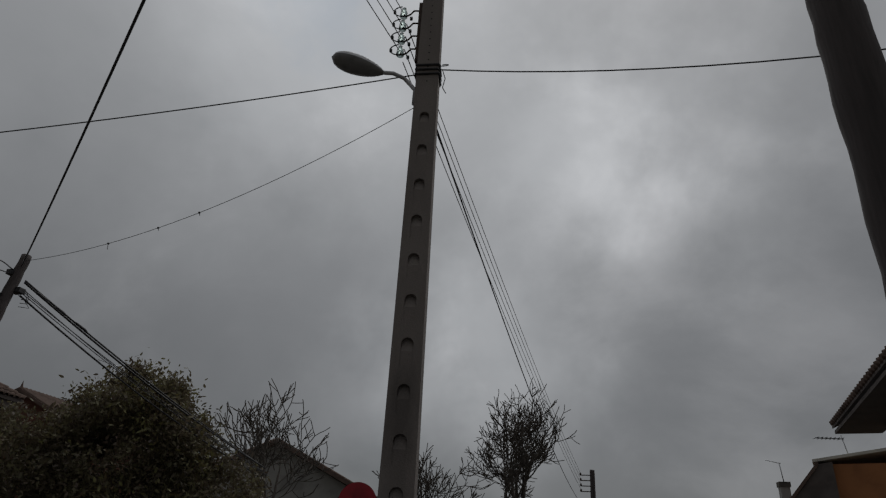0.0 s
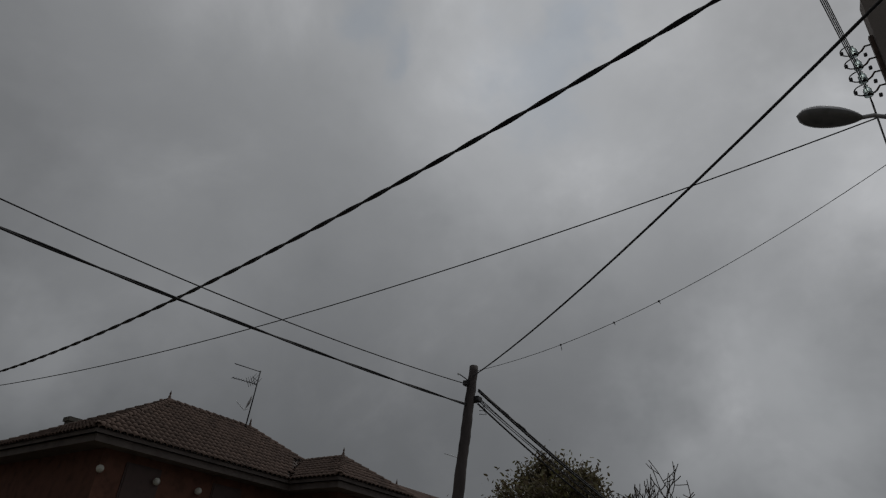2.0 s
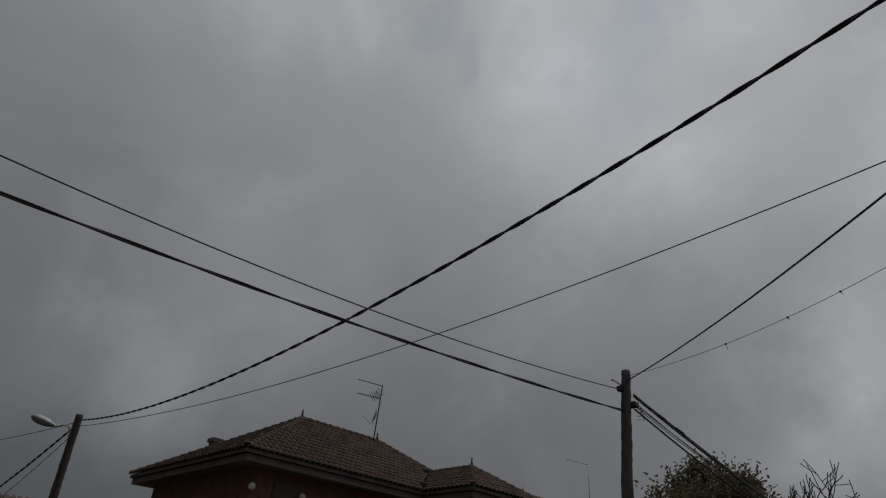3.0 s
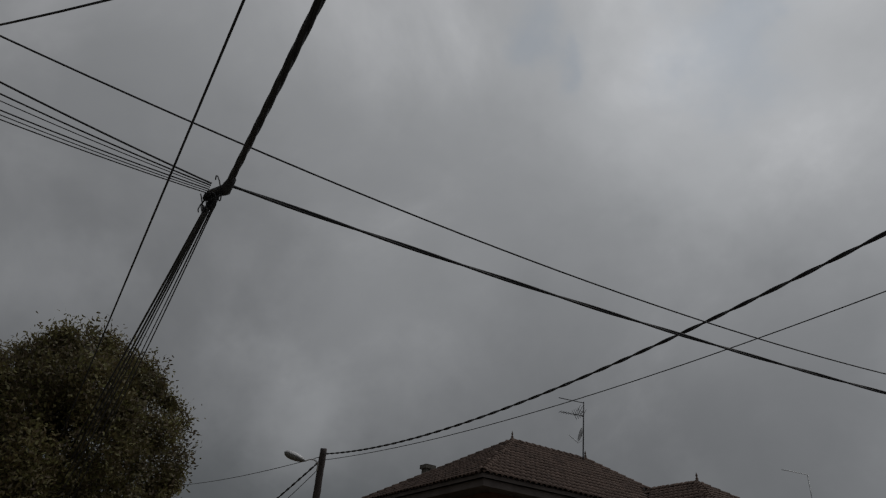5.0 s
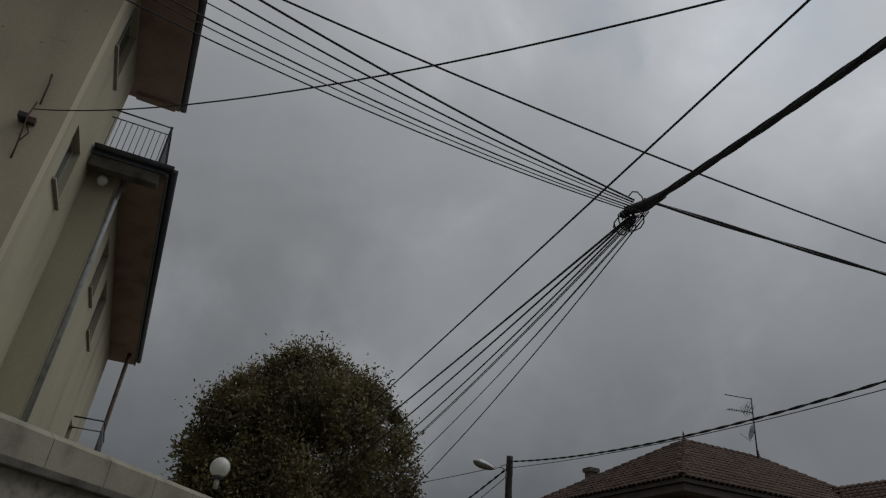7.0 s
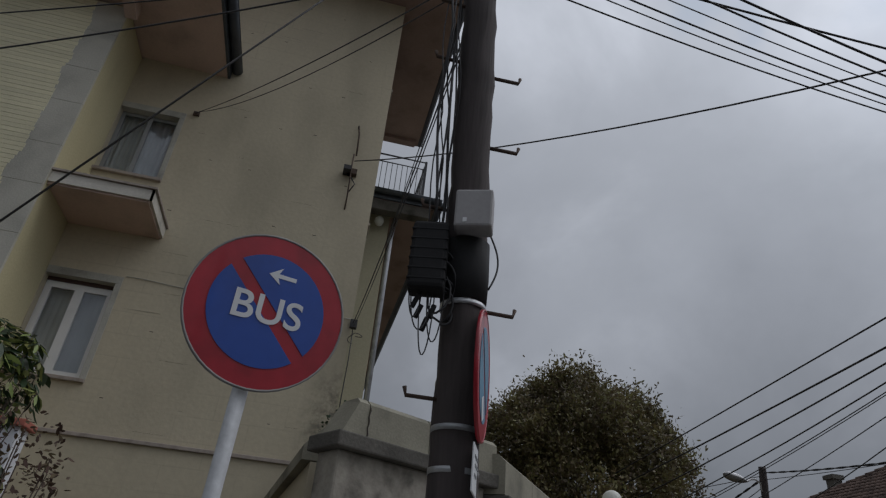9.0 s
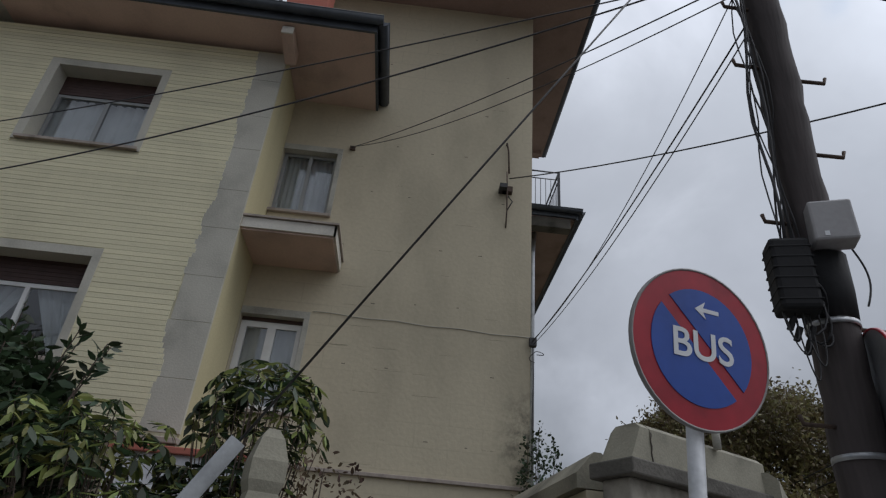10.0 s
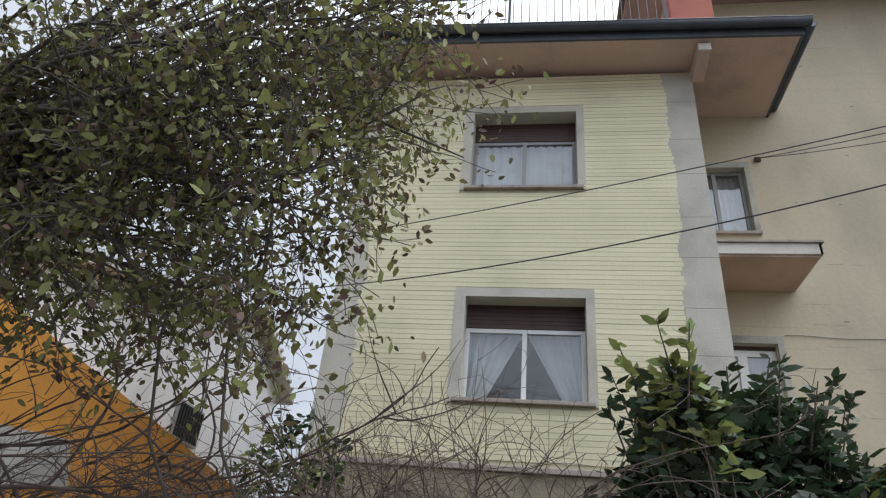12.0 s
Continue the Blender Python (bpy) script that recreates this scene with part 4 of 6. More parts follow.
# window surrounds
for (a, c, lo, hi) in (W1, W2):
    for p, q in (((a - 0.13, lo - 0.05), (a + 0.008, hi + 0.115)), ((c - 0.008, lo - 0.05), (c + 0.10, hi + 0.115)), ((a + 0.008, hi - 0.008), (c - 0.008, hi + 0.115))):
        part("window_surround", Build().box((BAY - 0.265, *p), (BAY + 0.008, *q)), STONE, house, "grey stone window surround")
window(BAY, *W1, WHITE_FRAME, deep=0.27, shutter=0.34, swag=True)
window(BAY, *W2, GREY_FRAME, deep=0.275, shutter=0.36)
# S1 has a nearly flat pale sheet that imitates the sky reflected in its panes
window(BACK, *S1, WHITE_FRAME, deep=0.13, shutter=0.06, folds=0.15, bar=0.06)
window(BACK, *S2W, GREY_FRAME, deep=0.13)
for (a, c, lo, hi) in (S1, S2W):
    part("lintel", Build().box((BACK - 0.12, a, hi - 0.006), (BACK + 0.012, c + 0.07, hi + 0.10)).box((BACK - 0.12, c - 0.006, lo), (BACK + 0.010, c + 0.07, hi - 0.007)), PALE_CONCRETE, house)
window(-10.18, *SA, GREY_FRAME, deep=0.12, axis="y", curtain=False)
window(-10.18, *SB, GREY_FRAME, deep=0.12, axis="y", curtain=False)
# the ledge between the two small windows
part("balcony_slab", Build().box((BACK, -14.30, 5.80), (-16.42, -13.06, 5.99), bevel=0.008), SOFFIT, house, "small ledge with a pinkish underside")
part("ledge_band", Build().box((-16.419, -14.30, 5.83), (-16.39, -13.03, 5.985)).box((BACK, -13.059, 5.83), (-16.39, -13.03, 5.985)), LEDGE, house)
part("drip_edge", Build().box((BACK, -14.30, 5.992), (-16.36, -13.0, 6.02)), SILL, house)
# eaves over the bay, which rise a little to the south
def tilted(b):
    b.v = [(v[0], v[1], v[2] + 0.025 * (-12.9 - v[1])) for v in b.v]
    return b


part("eave_soffit", tilted(Build().box((-24.0, -20.10, 9.03), (-15.72, -12.92, 9.17))), SOFFIT, house, "pinkish plastered soffit")
part("fascia", tilted(Build().box((-15.72, -20.14, 9.02), (-15.68, -12.88, 9.22)).box((BACK, -12.92, 9.02), (-15.72, -12.88, 9.22)).box((-24.0, -20.14, 9.02), (-15.72, -20.10, 9.22))), GUTTER, house)


def half_gutter(p, q, r=0.085):
    """A half-round gutter with a rolled edge."""
    p, q = Vector(p), Vector(q)
    d = (q - p).normalized()
    s = d.cross(Vector((0, 0, 1)))
    n = 8
    verts = []
    for e in (p, q):
        for rr in (r, r - 0.006):
            for k in range(n + 1):
                a = math.pi * k / n
                verts.append(e + s * (rr * math.cos(a)) - Vector((0, 0, rr * math.sin(a))))
    m = n + 1
    faces = []
    for k in range(n):
        faces += [(k, k + 1, 2 * m + k + 1, 2 * m + k), (m + k + 1, m + k, 3 * m + k, 3 * m + k + 1), (k, m + k, m + k + 1, k + 1), (2 * m + k + 1, 3 * m + k + 1, 3 * m + k, 2 * m + k)]
    b = Build().add(verts, faces, True)
    for sg in (1, -1):
        b.tube([p + s * (sg * r), q + s * (sg * r)], 0.009, 6)
    for e in (p, q):
        b.add([e + s * (r * math.cos(math.pi * k / n)) - Vector((0, 0, r * math.sin(math.pi * k / n))) for k in range(m)], [tuple(range(m))])
    return b


part("gutter", half_gutter((-15.60, -20.22, 9.42), (-15.60, -12.80, 9.20)), GUTTER, house, "dark half-round metal gutter")
part("gutter", half_gutter((-15.62, -12.80, 9.18), (-17.38, -12.80, 9.20)), GUTTER, house)
part("gutter", half_gutter((-23.8, -20.20, 9.42), (-15.60, -20.20, 9.42)), GUTTER, house)
for y in (-14.22, -19.20):
    part("eave_bracket", Build().prism([(-16.33, 8.80), (-15.80, 8.90), (-15.80, 9.04), (-16.33, 9.04)], y - 0.085, y + 0.085, Matrix(((1, 0, 0, 0), (0, 0, 1, 0), (0, 1, 0, 0), (0, 0, 0, 1)))), SOFFIT, house)
    # the bracket's lighter front face is painted on as a paler end piece
    part("bracket_end", Build().box((-15.80, y - 0.09, 8.89), (-15.775, y + 0.09, 9.03), bevel=0.006), LEDGE, house, "bracket end, its lit face painted pale")
part("downpipe", Build().tube([(-16.6, -20.2, 9.36), (-16.75, -20.16, 9.10), (-17.3, -19.95, 8.98), (-18.0, -19.60, 8.80), (-18.2, -19.38, 8.4), (-18.2, -19.38, 0.0)], 0.05, 12), GUTTER, house, "dark downpipe with a swan neck")
# terrace railing and red wall above the eaves
part("terrace_floor", Build().box((-25.9, -20.05, 9.175), (-15.75, -12.95, 9.25)), PALE_CONCRETE, house)
rail = part("terrace_railing", Build().tube([(-16.15, -19.6, 10.75), (-16.15, -14.6, 10.75)], 0.022, 8).tube([(-16.15, -19.6, 9.36), (-16.15, -14.6, 9.36)], 0.014, 8).tube([(-22.0, -19.6, 10.75), (-16.15, -19.6, 10.75)], 0.022, 8), RAIL, house)
bar = Build().tube([(0, 0, 9.25), (0, 0, 10.75)], 0.0075, 6).mesh("baluster", RAIL)
for i in range(38):
    o = new("baluster", bar)
    o.parent, o.location = rail, (-16.15, -19.6 + 0.135 * i, 0)
for i in range(30):
    o = new("baluster", bar)
    o.parent, o.location = rail, (-16.3 - 0.19 * i, -19.6, 0)
for y in (-19.6, -17.1, -14.6):
    part("rail_post", Build().box((-16.18, y - 0.02, 9.25), (-16.12, y + 0.02, 10.78)), RAIL, rail)
part("parapet_wall", Build().box((-16.6, -14.52, 9.25), (-16.2, -13.85, 11.2), bevel=0.01), RED_WALL, house, "red painted chimney stack on the terrace")
part("vent_pipe", Build().tube([(-16.5, -13.45, 9.25), (-16.5, -13.45, 9.9)], 0.05, 10), RUST, house)
# upper roof
part("upper_eave", Build().box((-21.55, -15.0, 11.85), (-16.35, -9.12, 11.98)), SOFFIT_DARK, house, "brown soffit of the upper roof")
part("upper_roof", Build().add([(-21.7, -15.1, 12.05), (-16.2, -15.1, 12.05), (-16.2, -8.98, 12.05), (-21.7, -8.98, 12.05), (-20.2, -13.4, 13.1), (-18.2, -13.4, 13.1), (-18.2, -11.2, 13.1), (-20.2, -11.2, 13.1), (-21.7, -15.1, 11.985), (-16.2, -15.1, 11.985), (-16.2, -8.98, 11.985), (-21.7, -8.98, 11.985)], [(0, 1, 5, 4), (1, 2, 6, 5), (2, 3, 7, 6), (3, 0, 4, 7), (4, 5, 6, 7), (8, 11, 10, 9), (0, 8, 9, 1), (1, 9, 10, 2), (2, 10, 11, 3), (3, 11, 8, 0)]), TILE, house, "dark clay tiled upper roof")
part("gutter", half_gutter((-21.65, -9.06, 12.0), (-16.2, -9.06, 12.0), 0.07), GUTTER, house)
for x in (-21.5, -16.6):
    part("eave_beam", Build().box((x, -10.1, 11.76), (x + 0.2, -9.2, 11.85)), SOFFIT_DARK, house)
# the lower wing behind
part("wing_wall", wall_y(-9.62, 0.3, -33.0, -20.45, -0.2, 8.95, [(-23.4, -22.25, 7.15, 8.4), (-26.1, -24.55, 6.95, 8.35), (-29.6, -28.4, 3.9, 5.6)]), WING_PLASTER, house)
part("wing_end_wall", Build().box((-20.75, -10.18, -0.2), (-20.45, -9.92, 8.95)), WING_PLASTER, house)
for a, c, lo, hi in ((-23.4, -22.25, 7.15, 8.4), (-26.1, -24.55, 6.95, 8.35), (-29.6, -28.4, 3.9, 5.6)):
    window(-9.62, a, c, lo, hi, GREY_FRAME, deep=0.14, axis="y", curtain=False)
part("wing_soffit", Build().box((-33.6, -10.2, 8.96), (-20.0, -8.75, 9.08)), SOFFIT_DARK, house, "brown soffit of the lower wing")
part("wing_eave_beam", Build().box((-20.2, -10.17, 8.72), (-19.95, -8.85, 8.96), bevel=0.02), CAP_CONCRETE, house)
part("wing_fascia", Build().box((-33.6, -8.75, 8.93), (-19.9, -8.70, 9.14)).box((-19.95, -10.17, 8.97), (-19.90, -8.75, 9.14)), GUTTER, house)
part("gutter", half_gutter((-33.6, -8.63, 9.12), (-19.86, -8.63, 9.12), 0.075), GUTTER, house)
part("gutter", half_gutter((-19.83, -8.63, 9.12), (-19.83, -10.15, 9.12), 0.075), GUTTER, house)
part("wing_terrace", Build().box((-33.5, -10.2, 9.085), (-20.0, -8.76, 9.14)), PALE_CONCRETE, house)
wrail = part("wing_railing", Build().tube([(-20.3, -10.17, 10.42), (-20.3, -9.0, 10.42), (-26.0, -9.0, 10.42)], 0.02, 8).tube([(-20.3, -10.17, 10.22), (-20.3, -9.0, 10.22), (-26.0, -9.0, 10.22)], 0.014, 8), RAIL, house)
bar2 = Build().tube([(0, 0, 9.14), (0, 0, 10.22)], 0.008, 6).mesh("baluster", RAIL)
for i in range(10):
    o = new("baluster", bar2)
    o.parent, o.location = wrail, (-20.3, -10.1 + 0.115 * i, 0)
for i in range(44):
    o = new("baluster", bar2)
    o.parent, o.location = wrail, (-20.42 - 0.125 * i, -9.0, 0)
for p in ((-20.3, -9.0), (-26.0, -9.0)):
    part("rail_post", Build().box((p[0] - 0.025, p[1] - 0.025, 9.14), (p[0] + 0.025, p[1] + 0.025, 10.44)), RAIL, wrail)
part("downpipe", Build().tube([(-20.52, -9.50, 8.9), (-20.52, -9.54, 8.4), (-20.52, -9.54, 0)], 0.055, 12), STEEL, house, "grey downpipe")
part("soffit_lamp", Build().lathe([(0.0, -0.22), (0.07, -0.19), (0.10, -0.12), (0.09, -0.05), (0.04, 0.0), (0.0, 0.0)], Matrix.Translation((-20.25, -9.85, 8.72)), 16), GLOBE, house, "small white globe lamp")
part("eave_post", Build().tube([(-32.3, -8.95, -0.1), (-32.3, -8.95, 8.95)], 0.07, 10), RUST, house, "brown steel post")
low = part("lower_balcony", Build().box((-31.8, -9.60, 4.3), (-28.6, -8.75, 4.45)), PALE_CONCRETE, house)
part("balcony_rail", Build().tube([(-31.8, -8.8, 5.75), (-28.7, -8.8, 5.75), (-28.7, -9.6, 5.75)], 0.025, 8).tube([(-31.8, -8.8, 5.45), (-28.7, -8.8, 5.45), (-28.7, -9.6, 5.45)], 0.018, 8), RAIL, low)
for i in range(20):
    part("baluster", Build().tube([(-28.7 - 0.155 * i, -8.8, 4.45), (-28.7 - 0.155 * i, -8.8, 5.75)], 0.008, 6), RAIL, low)
# small marks and fittings on the plaster wall
for i in range(26):
    y, z = -13.1 + 2.7 * ((i * 7) % 9) / 9 + rng.uniform(-0.04, 0.04), 3.5 + 0.95 * (i // 3) + rng.uniform(-0.05, 0.05)
    part("putlog_hole", Build().box((BACK - 0.01, y, z), (BACK + 0.002, y + rng.uniform(0.03, 0.06), z + 0.010)), BARK, rear)
for i in range(30):
    # cracks along the courses
    y, z, w = rng.uniform(-13.2, -10.6), 3.15 + 0.31 * rng.randint(0, 24 if i % 2 else 7) + rng.uniform(-0.01, 0.01), rng.uniform(0.08, 0.5)
    pts = [(BACK + 0.001, y + w * k / 6, z + 0.002 * math.sin(k + i) + rng.uniform(-0.002, 0.002)) for k in range(7)]
    part("crack", Build().tube(pts, [0.0008, 0.0015, 0.002, 0.0015, 0.002, 0.0015, 0.0008], 4), CRACK, rear)
part("wall_wire", Build().tube([(BACK + 0.008, -13.3 + 3.1 * k / 16, 5.15 - 0.004 * k + 0.010 * math.sin(k * 1.3)) for k in range(17)], 0.0055, 5), PALE_CONCRETE, rear, "cable clipped along the wall")
part("corner_clamp", Build().box((BACK - 0.03, -10.20, 4.96), (BACK + 0.06, -10.10, 5.08)), CABLE, rear)
part("drop_wire", Build().tube([(BACK + 0.02, -10.15, 5.0), (BACK + 0.03, -10.14, 4.5), (BACK + 0.02, -10.15, 3.9), (BACK + 0.025, -10.15, 3.2)], 0.008, 5), CABLE, rear)
part("drop_wire", Build().tube([(BACK + 0.05 + 0.02 * math.sin(t), -10.1 + 0.1 * math.sin(t), 4.95 - 0.12 * abs(math.cos(t / 2)) - 0.02 * t) for t in np.linspace(0, 6, 14)], 0.006, 5), CABLE, rear)
bracket = part("wire_anchor", Build().tube([(BACK, -10.73, 8.52), (BACK + 0.06, -10.73, 8.52), (BACK + 0.06, -10.70, 8.35), (BACK + 0.05, -10.68, 7.9)], 0.014, 6).box((BACK - 0.005, -10.78, 7.50), (BACK + 0.10, -10.62, 7.60)).tube([(BACK + 0.08, -10.72, 7.9), (BACK + 0.16, -10.72, 7.55), (BACK + 0.06, -10.70, 7.1), (BACK, -10.70, 6.85)], 0.012, 6), RUST, rear, "rusty wire anchor and loose cable")
part("anchor_clamp", Build().box((BACK, -10.84, 7.5), (BACK + 0.2, -10.72, 7.58)).tube([(BACK + 0.05, -10.7, 7.45), (BACK + 0.1, -10.62, 7.3), (BACK + 0.05, -10.7, 7.15)], 0.01, 5), CABLE, bracket)
bracket.location = (0, 0.11, 0.06)
part("wire_hook", Build().box((BACK - 0.01, -13.23, 8.10), (BACK + 0.04, -13.14, 8.17)), RUST, rear)
# the cladding boards of the bay, one by one
row, z = 0.0685, 3.06
left_end, right_end = -18.90, -14.78
holes = [(h[0] - 0.13, h[1] + 0.10, h[2] - 0.05, h[3] + 0.115) for h in (W1, W2)]
while z < 8.98:
    top = min(z + row - 0.0055, 9.0)
    left_end = min(-18.86, max(-18.97, left_end + rng.uniform(-0.03, 0.03)))
    right_end = min(-14.70, max(-14.82, right_end + rng.uniform(-0.03, 0.03)))
    spans = [(left_end, right_end)]
    for a, c, lo, hi in holes:
        if lo < top and hi > z:
            spans = [(s, e) for q, r2 in spans for s, e in ((q, min(r2, a)), (max(q, c), r2)) if e - s > 0.05]
    for s, e in spans:
        b = Build().box((BAY - 0.0108, s, z), (BAY + rng.uniform(-0.0025, 0.0015), e, top))
        part("cladding_board", b, YELLOW, bay_wall)
    z += row


# ---- garden wall and piers ----
def globe_lamp(at, r, label="white globe lamp on a short grey post", base=2.62):
    lamp = thing("globe_lamp", label, "garden lamp", "garden wall lamps")
    x, y, z = at
    part("post", Build().tube([(x, y, base), (x, y, z - r)], 0.032, 10), PALE_CONCRETE, lamp)
    part("collar", Build().lathe([(0.05, -0.03), (0.07, -0.02), (0.07, 0.02), (0.04, 0.03)], Matrix.Translation((x, y, z - r + 0.01)), 14), GUTTER, lamp)
    part("globe", Build().lathe([(r * math.sin(math.pi * k / 14), -r * math.cos(math.pi * k / 14)) for k in range(15)], Matrix.Translation(at), 22), GLOBE, lamp)


globe_lamp((-13.76, -9.46, 3.12), 0.125, base=2.77)
globe_lamp((-16.58, -6.65, 2.94), 0.125, "white globe lamp farther along the garden wall", 2.68)


def along(p, q):
    """A pose at p whose x runs level to q."""
    d = Vector((q[0] - p[0], q[1] - p[1], 0))
    return Matrix.Translation((p[0], p[1], 0)) @ Matrix.Rotation(math.atan2(d.y, d.x), 4, "Z"), d.length


pier = thing("gate_pier", "rough stone gate pier with a dark cap and cream coping", "gate pier")
m, n = along((-13.26, -10.44), (-14.10, -8.95))
part("pier_body", Build().box((0.16, 0.0, -0.1), (n - 0.1, 0.26, 2.42), m, 0.02), RUBBLE, pier)
part("cap_slab", Build().box((0.10, -0.08, 2.42), (n + 0.05, 0.32, 2.53), m, 0.012), CAP_CONCRETE, pier, "dark weathered concrete cap")
for a, c, lean in ((0.15, 0.36, 0.12), (0.368, 0.95, 0.0), (0.958, n, 0.0)):
    # upright slabs with a weathered top edge
    verts = [m @ Vector(p) for p in ((a, -0.03, 2.53), (c, -0.03, 2.53), (c, 0.26, 2.53), (a, 0.26, 2.53), (a + lean, -0.02, 2.77), (c, -0.02, 2.77), (c, 0.25, 2.77), (a + lean, 0.25, 2.77), (a + lean + 0.01, 0.03, 2.81), (c, 0.03, 2.81), (c, 0.21, 2.81), (a + lean + 0.01, 0.21, 2.81))]
    part("coping_stone", Build().add(verts, [(3, 2, 1, 0), (0, 1, 5, 4), (4, 5, 9, 8), (8, 9, 10, 11), (10, 6, 7, 11), (2, 3, 7, 6), (0, 4, 8, 11, 7, 3), (1, 2, 6, 10, 9, 5)]), COPING, pier)
part("crack", Build().tube([m @ Vector((0.364 + 0.006 * math.sin(k * 1.7), -0.031, 2.53 + 0.024 * k)) for k in range(10)], 0.005, 5), BARK, pier)
garden = thing("garden_wall", "rendered garden wall with cream coping", "garden wall")
m, n = along((-14.10, -9.05), (-18.6, -6.0))
part("wall_body", Build().box((0.0, -0.12, -0.1), (n, 0.12, 2.30), m), RUBBLE, garden)
part("cap_slab", Build().box((0.0, -0.24, 2.30), (n, 0.24, 2.375), m, 0.01), CAP_CONCRETE, garden, "dark weathered concrete cap")
for i in range(6):
    a, c = n * i / 6, n * (i + 1) / 6 - 0.01
    part("coping_stone", Build().prism([(-0.20, 2.38), (0.20, 2.38), (0.20, 2.64), (0.13, 2.70), (-0.13, 2.70), (-0.20, 2.64)], a, c, m @ Matrix(((0, 0, 1, 0), (1, 0, 0, 0), (0, 1, 0, 0), (0, 0, 0, 1)))), COPING, garden)
inner = thing("garden_wall", "cream wall from the gate pier to the building", "garden wall")
m, n = along((-13.85, -10.36), (-17.33, -10.72))
part("wall_body", Build().box((0.0, -0.10, -0.1), (n, 0.10, 2.40), m), PLASTER, inner)
for i in range(3):
    a, c = n * i / 3, n * (i + 1) / 3 - 0.01
    part("coping_stone", Build().prism([(-0.17, 2.41), (0.17, 2.41), (0.17, 2.52), (0.03, 2.68), (-0.03, 2.68), (-0.17, 2.52)], a, c, m @ Matrix(((0, 0, 1, 0), (1, 0, 0, 0), (0, 1, 0, 0), (0, 0, 0, 1)))), COPING, inner)
front = thing("garden_wall", "low rendered garden wall under the shrubs", "garden wall")
part("wall_body", Build().box((-13.35, -26.0, -0.1), (-13.10, -12.9, 1.70)), GREY_WALL, front)
part("coping", Build().box((-13.42, -26.0, 1.70), (-13.03, -12.9, 1.80), bevel=0.015), COPING, front)
part("wall_body", Build().box((-13.35, -12.55, -0.1), (-13.10, -10.6, 1.70)), GREY_WALL, front)
post = thing("garden_post", "white moulded concrete garden post", "garden post")
prof = [(0.0, 0.0), (0.15, 0.0), (0.15, 1.55)] + [(0.15 - 0.022 * (k % 2), 1.6 + 0.065 * k) for k in range(8)] + [(0.155, 2.12), (0.155, 2.24), (0.10, 2.38), (0.05, 2.44), (0.0, 2.44)]
column = Build().lathe(prof, Matrix.Translation((-13.15, -12.66, 0)) @ pose(0, 0, 0, 0, 0, 68), 4)
column.smooth = [False] * len(column.f)
part("post_body", column, COPING, post)
ledge = thing("porch_parapet", "low porch wall with a red painted coping", "porch wall")
part("wall_body", Build().box((-16.0, -14.7, -0.1), (-15.75, -13.2, 2.72)), WHITE_WALL, ledge)
part("coping", Build().box((-16.05, -14.75, 2.72), (-15.70, -13.15, 2.79), bevel=0.01), RED_WALL, ledge, "red painted coping")


# ---- the tiled brick house ----
villa = thing("brick_house", "red brick house with a hipped clay tile roof", "house")
EZ, RZ = 6.02, 8.62
WEST, SOUTH, NORTH = -32.9, 7.95, 20.3
E0 = -23.4
RX = -27.5


def slab(points, thick=0.12):
    p = [Vector(q) for q in points]
    k = len(p)
    low_p = [q - Vector((0, 0, thick)) for q in p]
    return Build().add(p + low_p, [tuple(range(k)), tuple(reversed(range(k, 2 * k)))] + [(i, k + i, k + (i + 1) % k, (i + 1) % k) for i in range(k)])


A1, A2 = (RX, 12.3, RZ), (RX, 16.5, RZ)
PX, PZ, PY = -22.9, 7.30, 18.1
part("roof_deck", slab([(E0, SOUTH, EZ), (E0, NORTH, EZ), A2, A1]), EAVE_RENDER, villa)
part("roof_deck", slab([(WEST, SOUTH, EZ), (E0, SOUTH, EZ), A1]), EAVE_RENDER, villa)
part("roof_deck", slab([(E0, NORTH, EZ), (WEST, NORTH, EZ), A2]), EAVE_RENDER, villa)
part("roof_deck", slab([(WEST, NORTH, EZ), (WEST, SOUTH, EZ), A1, A2]), EAVE_RENDER, villa)
part("porch_roof_deck", slab([(E0 - 2.0, 15.9, EZ), (-20.7, 15.9, EZ), (PX, PY, PZ), (-25.6, PY, PZ)]), EAVE_RENDER, villa)
part("porch_roof_deck", slab([(-20.7, 15.9, EZ), (-20.7, 20.3, EZ), (PX, PY, PZ)]), EAVE_RENDER, villa)
part("porch_roof_deck", slab([(-20.7, 20.3, EZ), (E0 - 2.0, 20.3, EZ), (-25.6, PY, PZ), (PX, PY, PZ)]), EAVE_RENDER, villa)
part("eave_board", Build().box((WEST + 0.1, SOUTH + 0.1, EZ - 0.36), (E0 - 0.1, NORTH - 0.1, EZ - 0.13)).box((E0 - 0.1, 16.0, EZ - 0.36), (-20.8, 20.2, EZ - 0.13)), EAVE_RENDER, villa, "rendered boxed eave")
part("wall", Build().box((WEST + 0.8, SOUTH + 0.8, -0.2), (E0 - 0.75, NORTH - 0.8, EZ - 0.36)), BRICK_WALL, villa)
part("wall", Build().box((E0 - 0.8, 16.7, -0.2), (-21.5, 19.5, EZ - 0.36)), BRICK_WALL, villa)
for y in (9.6, 13.0):
    w = part("window", Build().box((E0 - 0.76, y, 4.2), (E0 - 0.72, y + 1.3, 5.4)), SHUTTER, villa)
    part("roller_shutter", Build().box((E0 - 0.74, y + 0.06, 4.26), (E0 - 0.70, y + 1.24, 5.34)), SHUTTER, w)
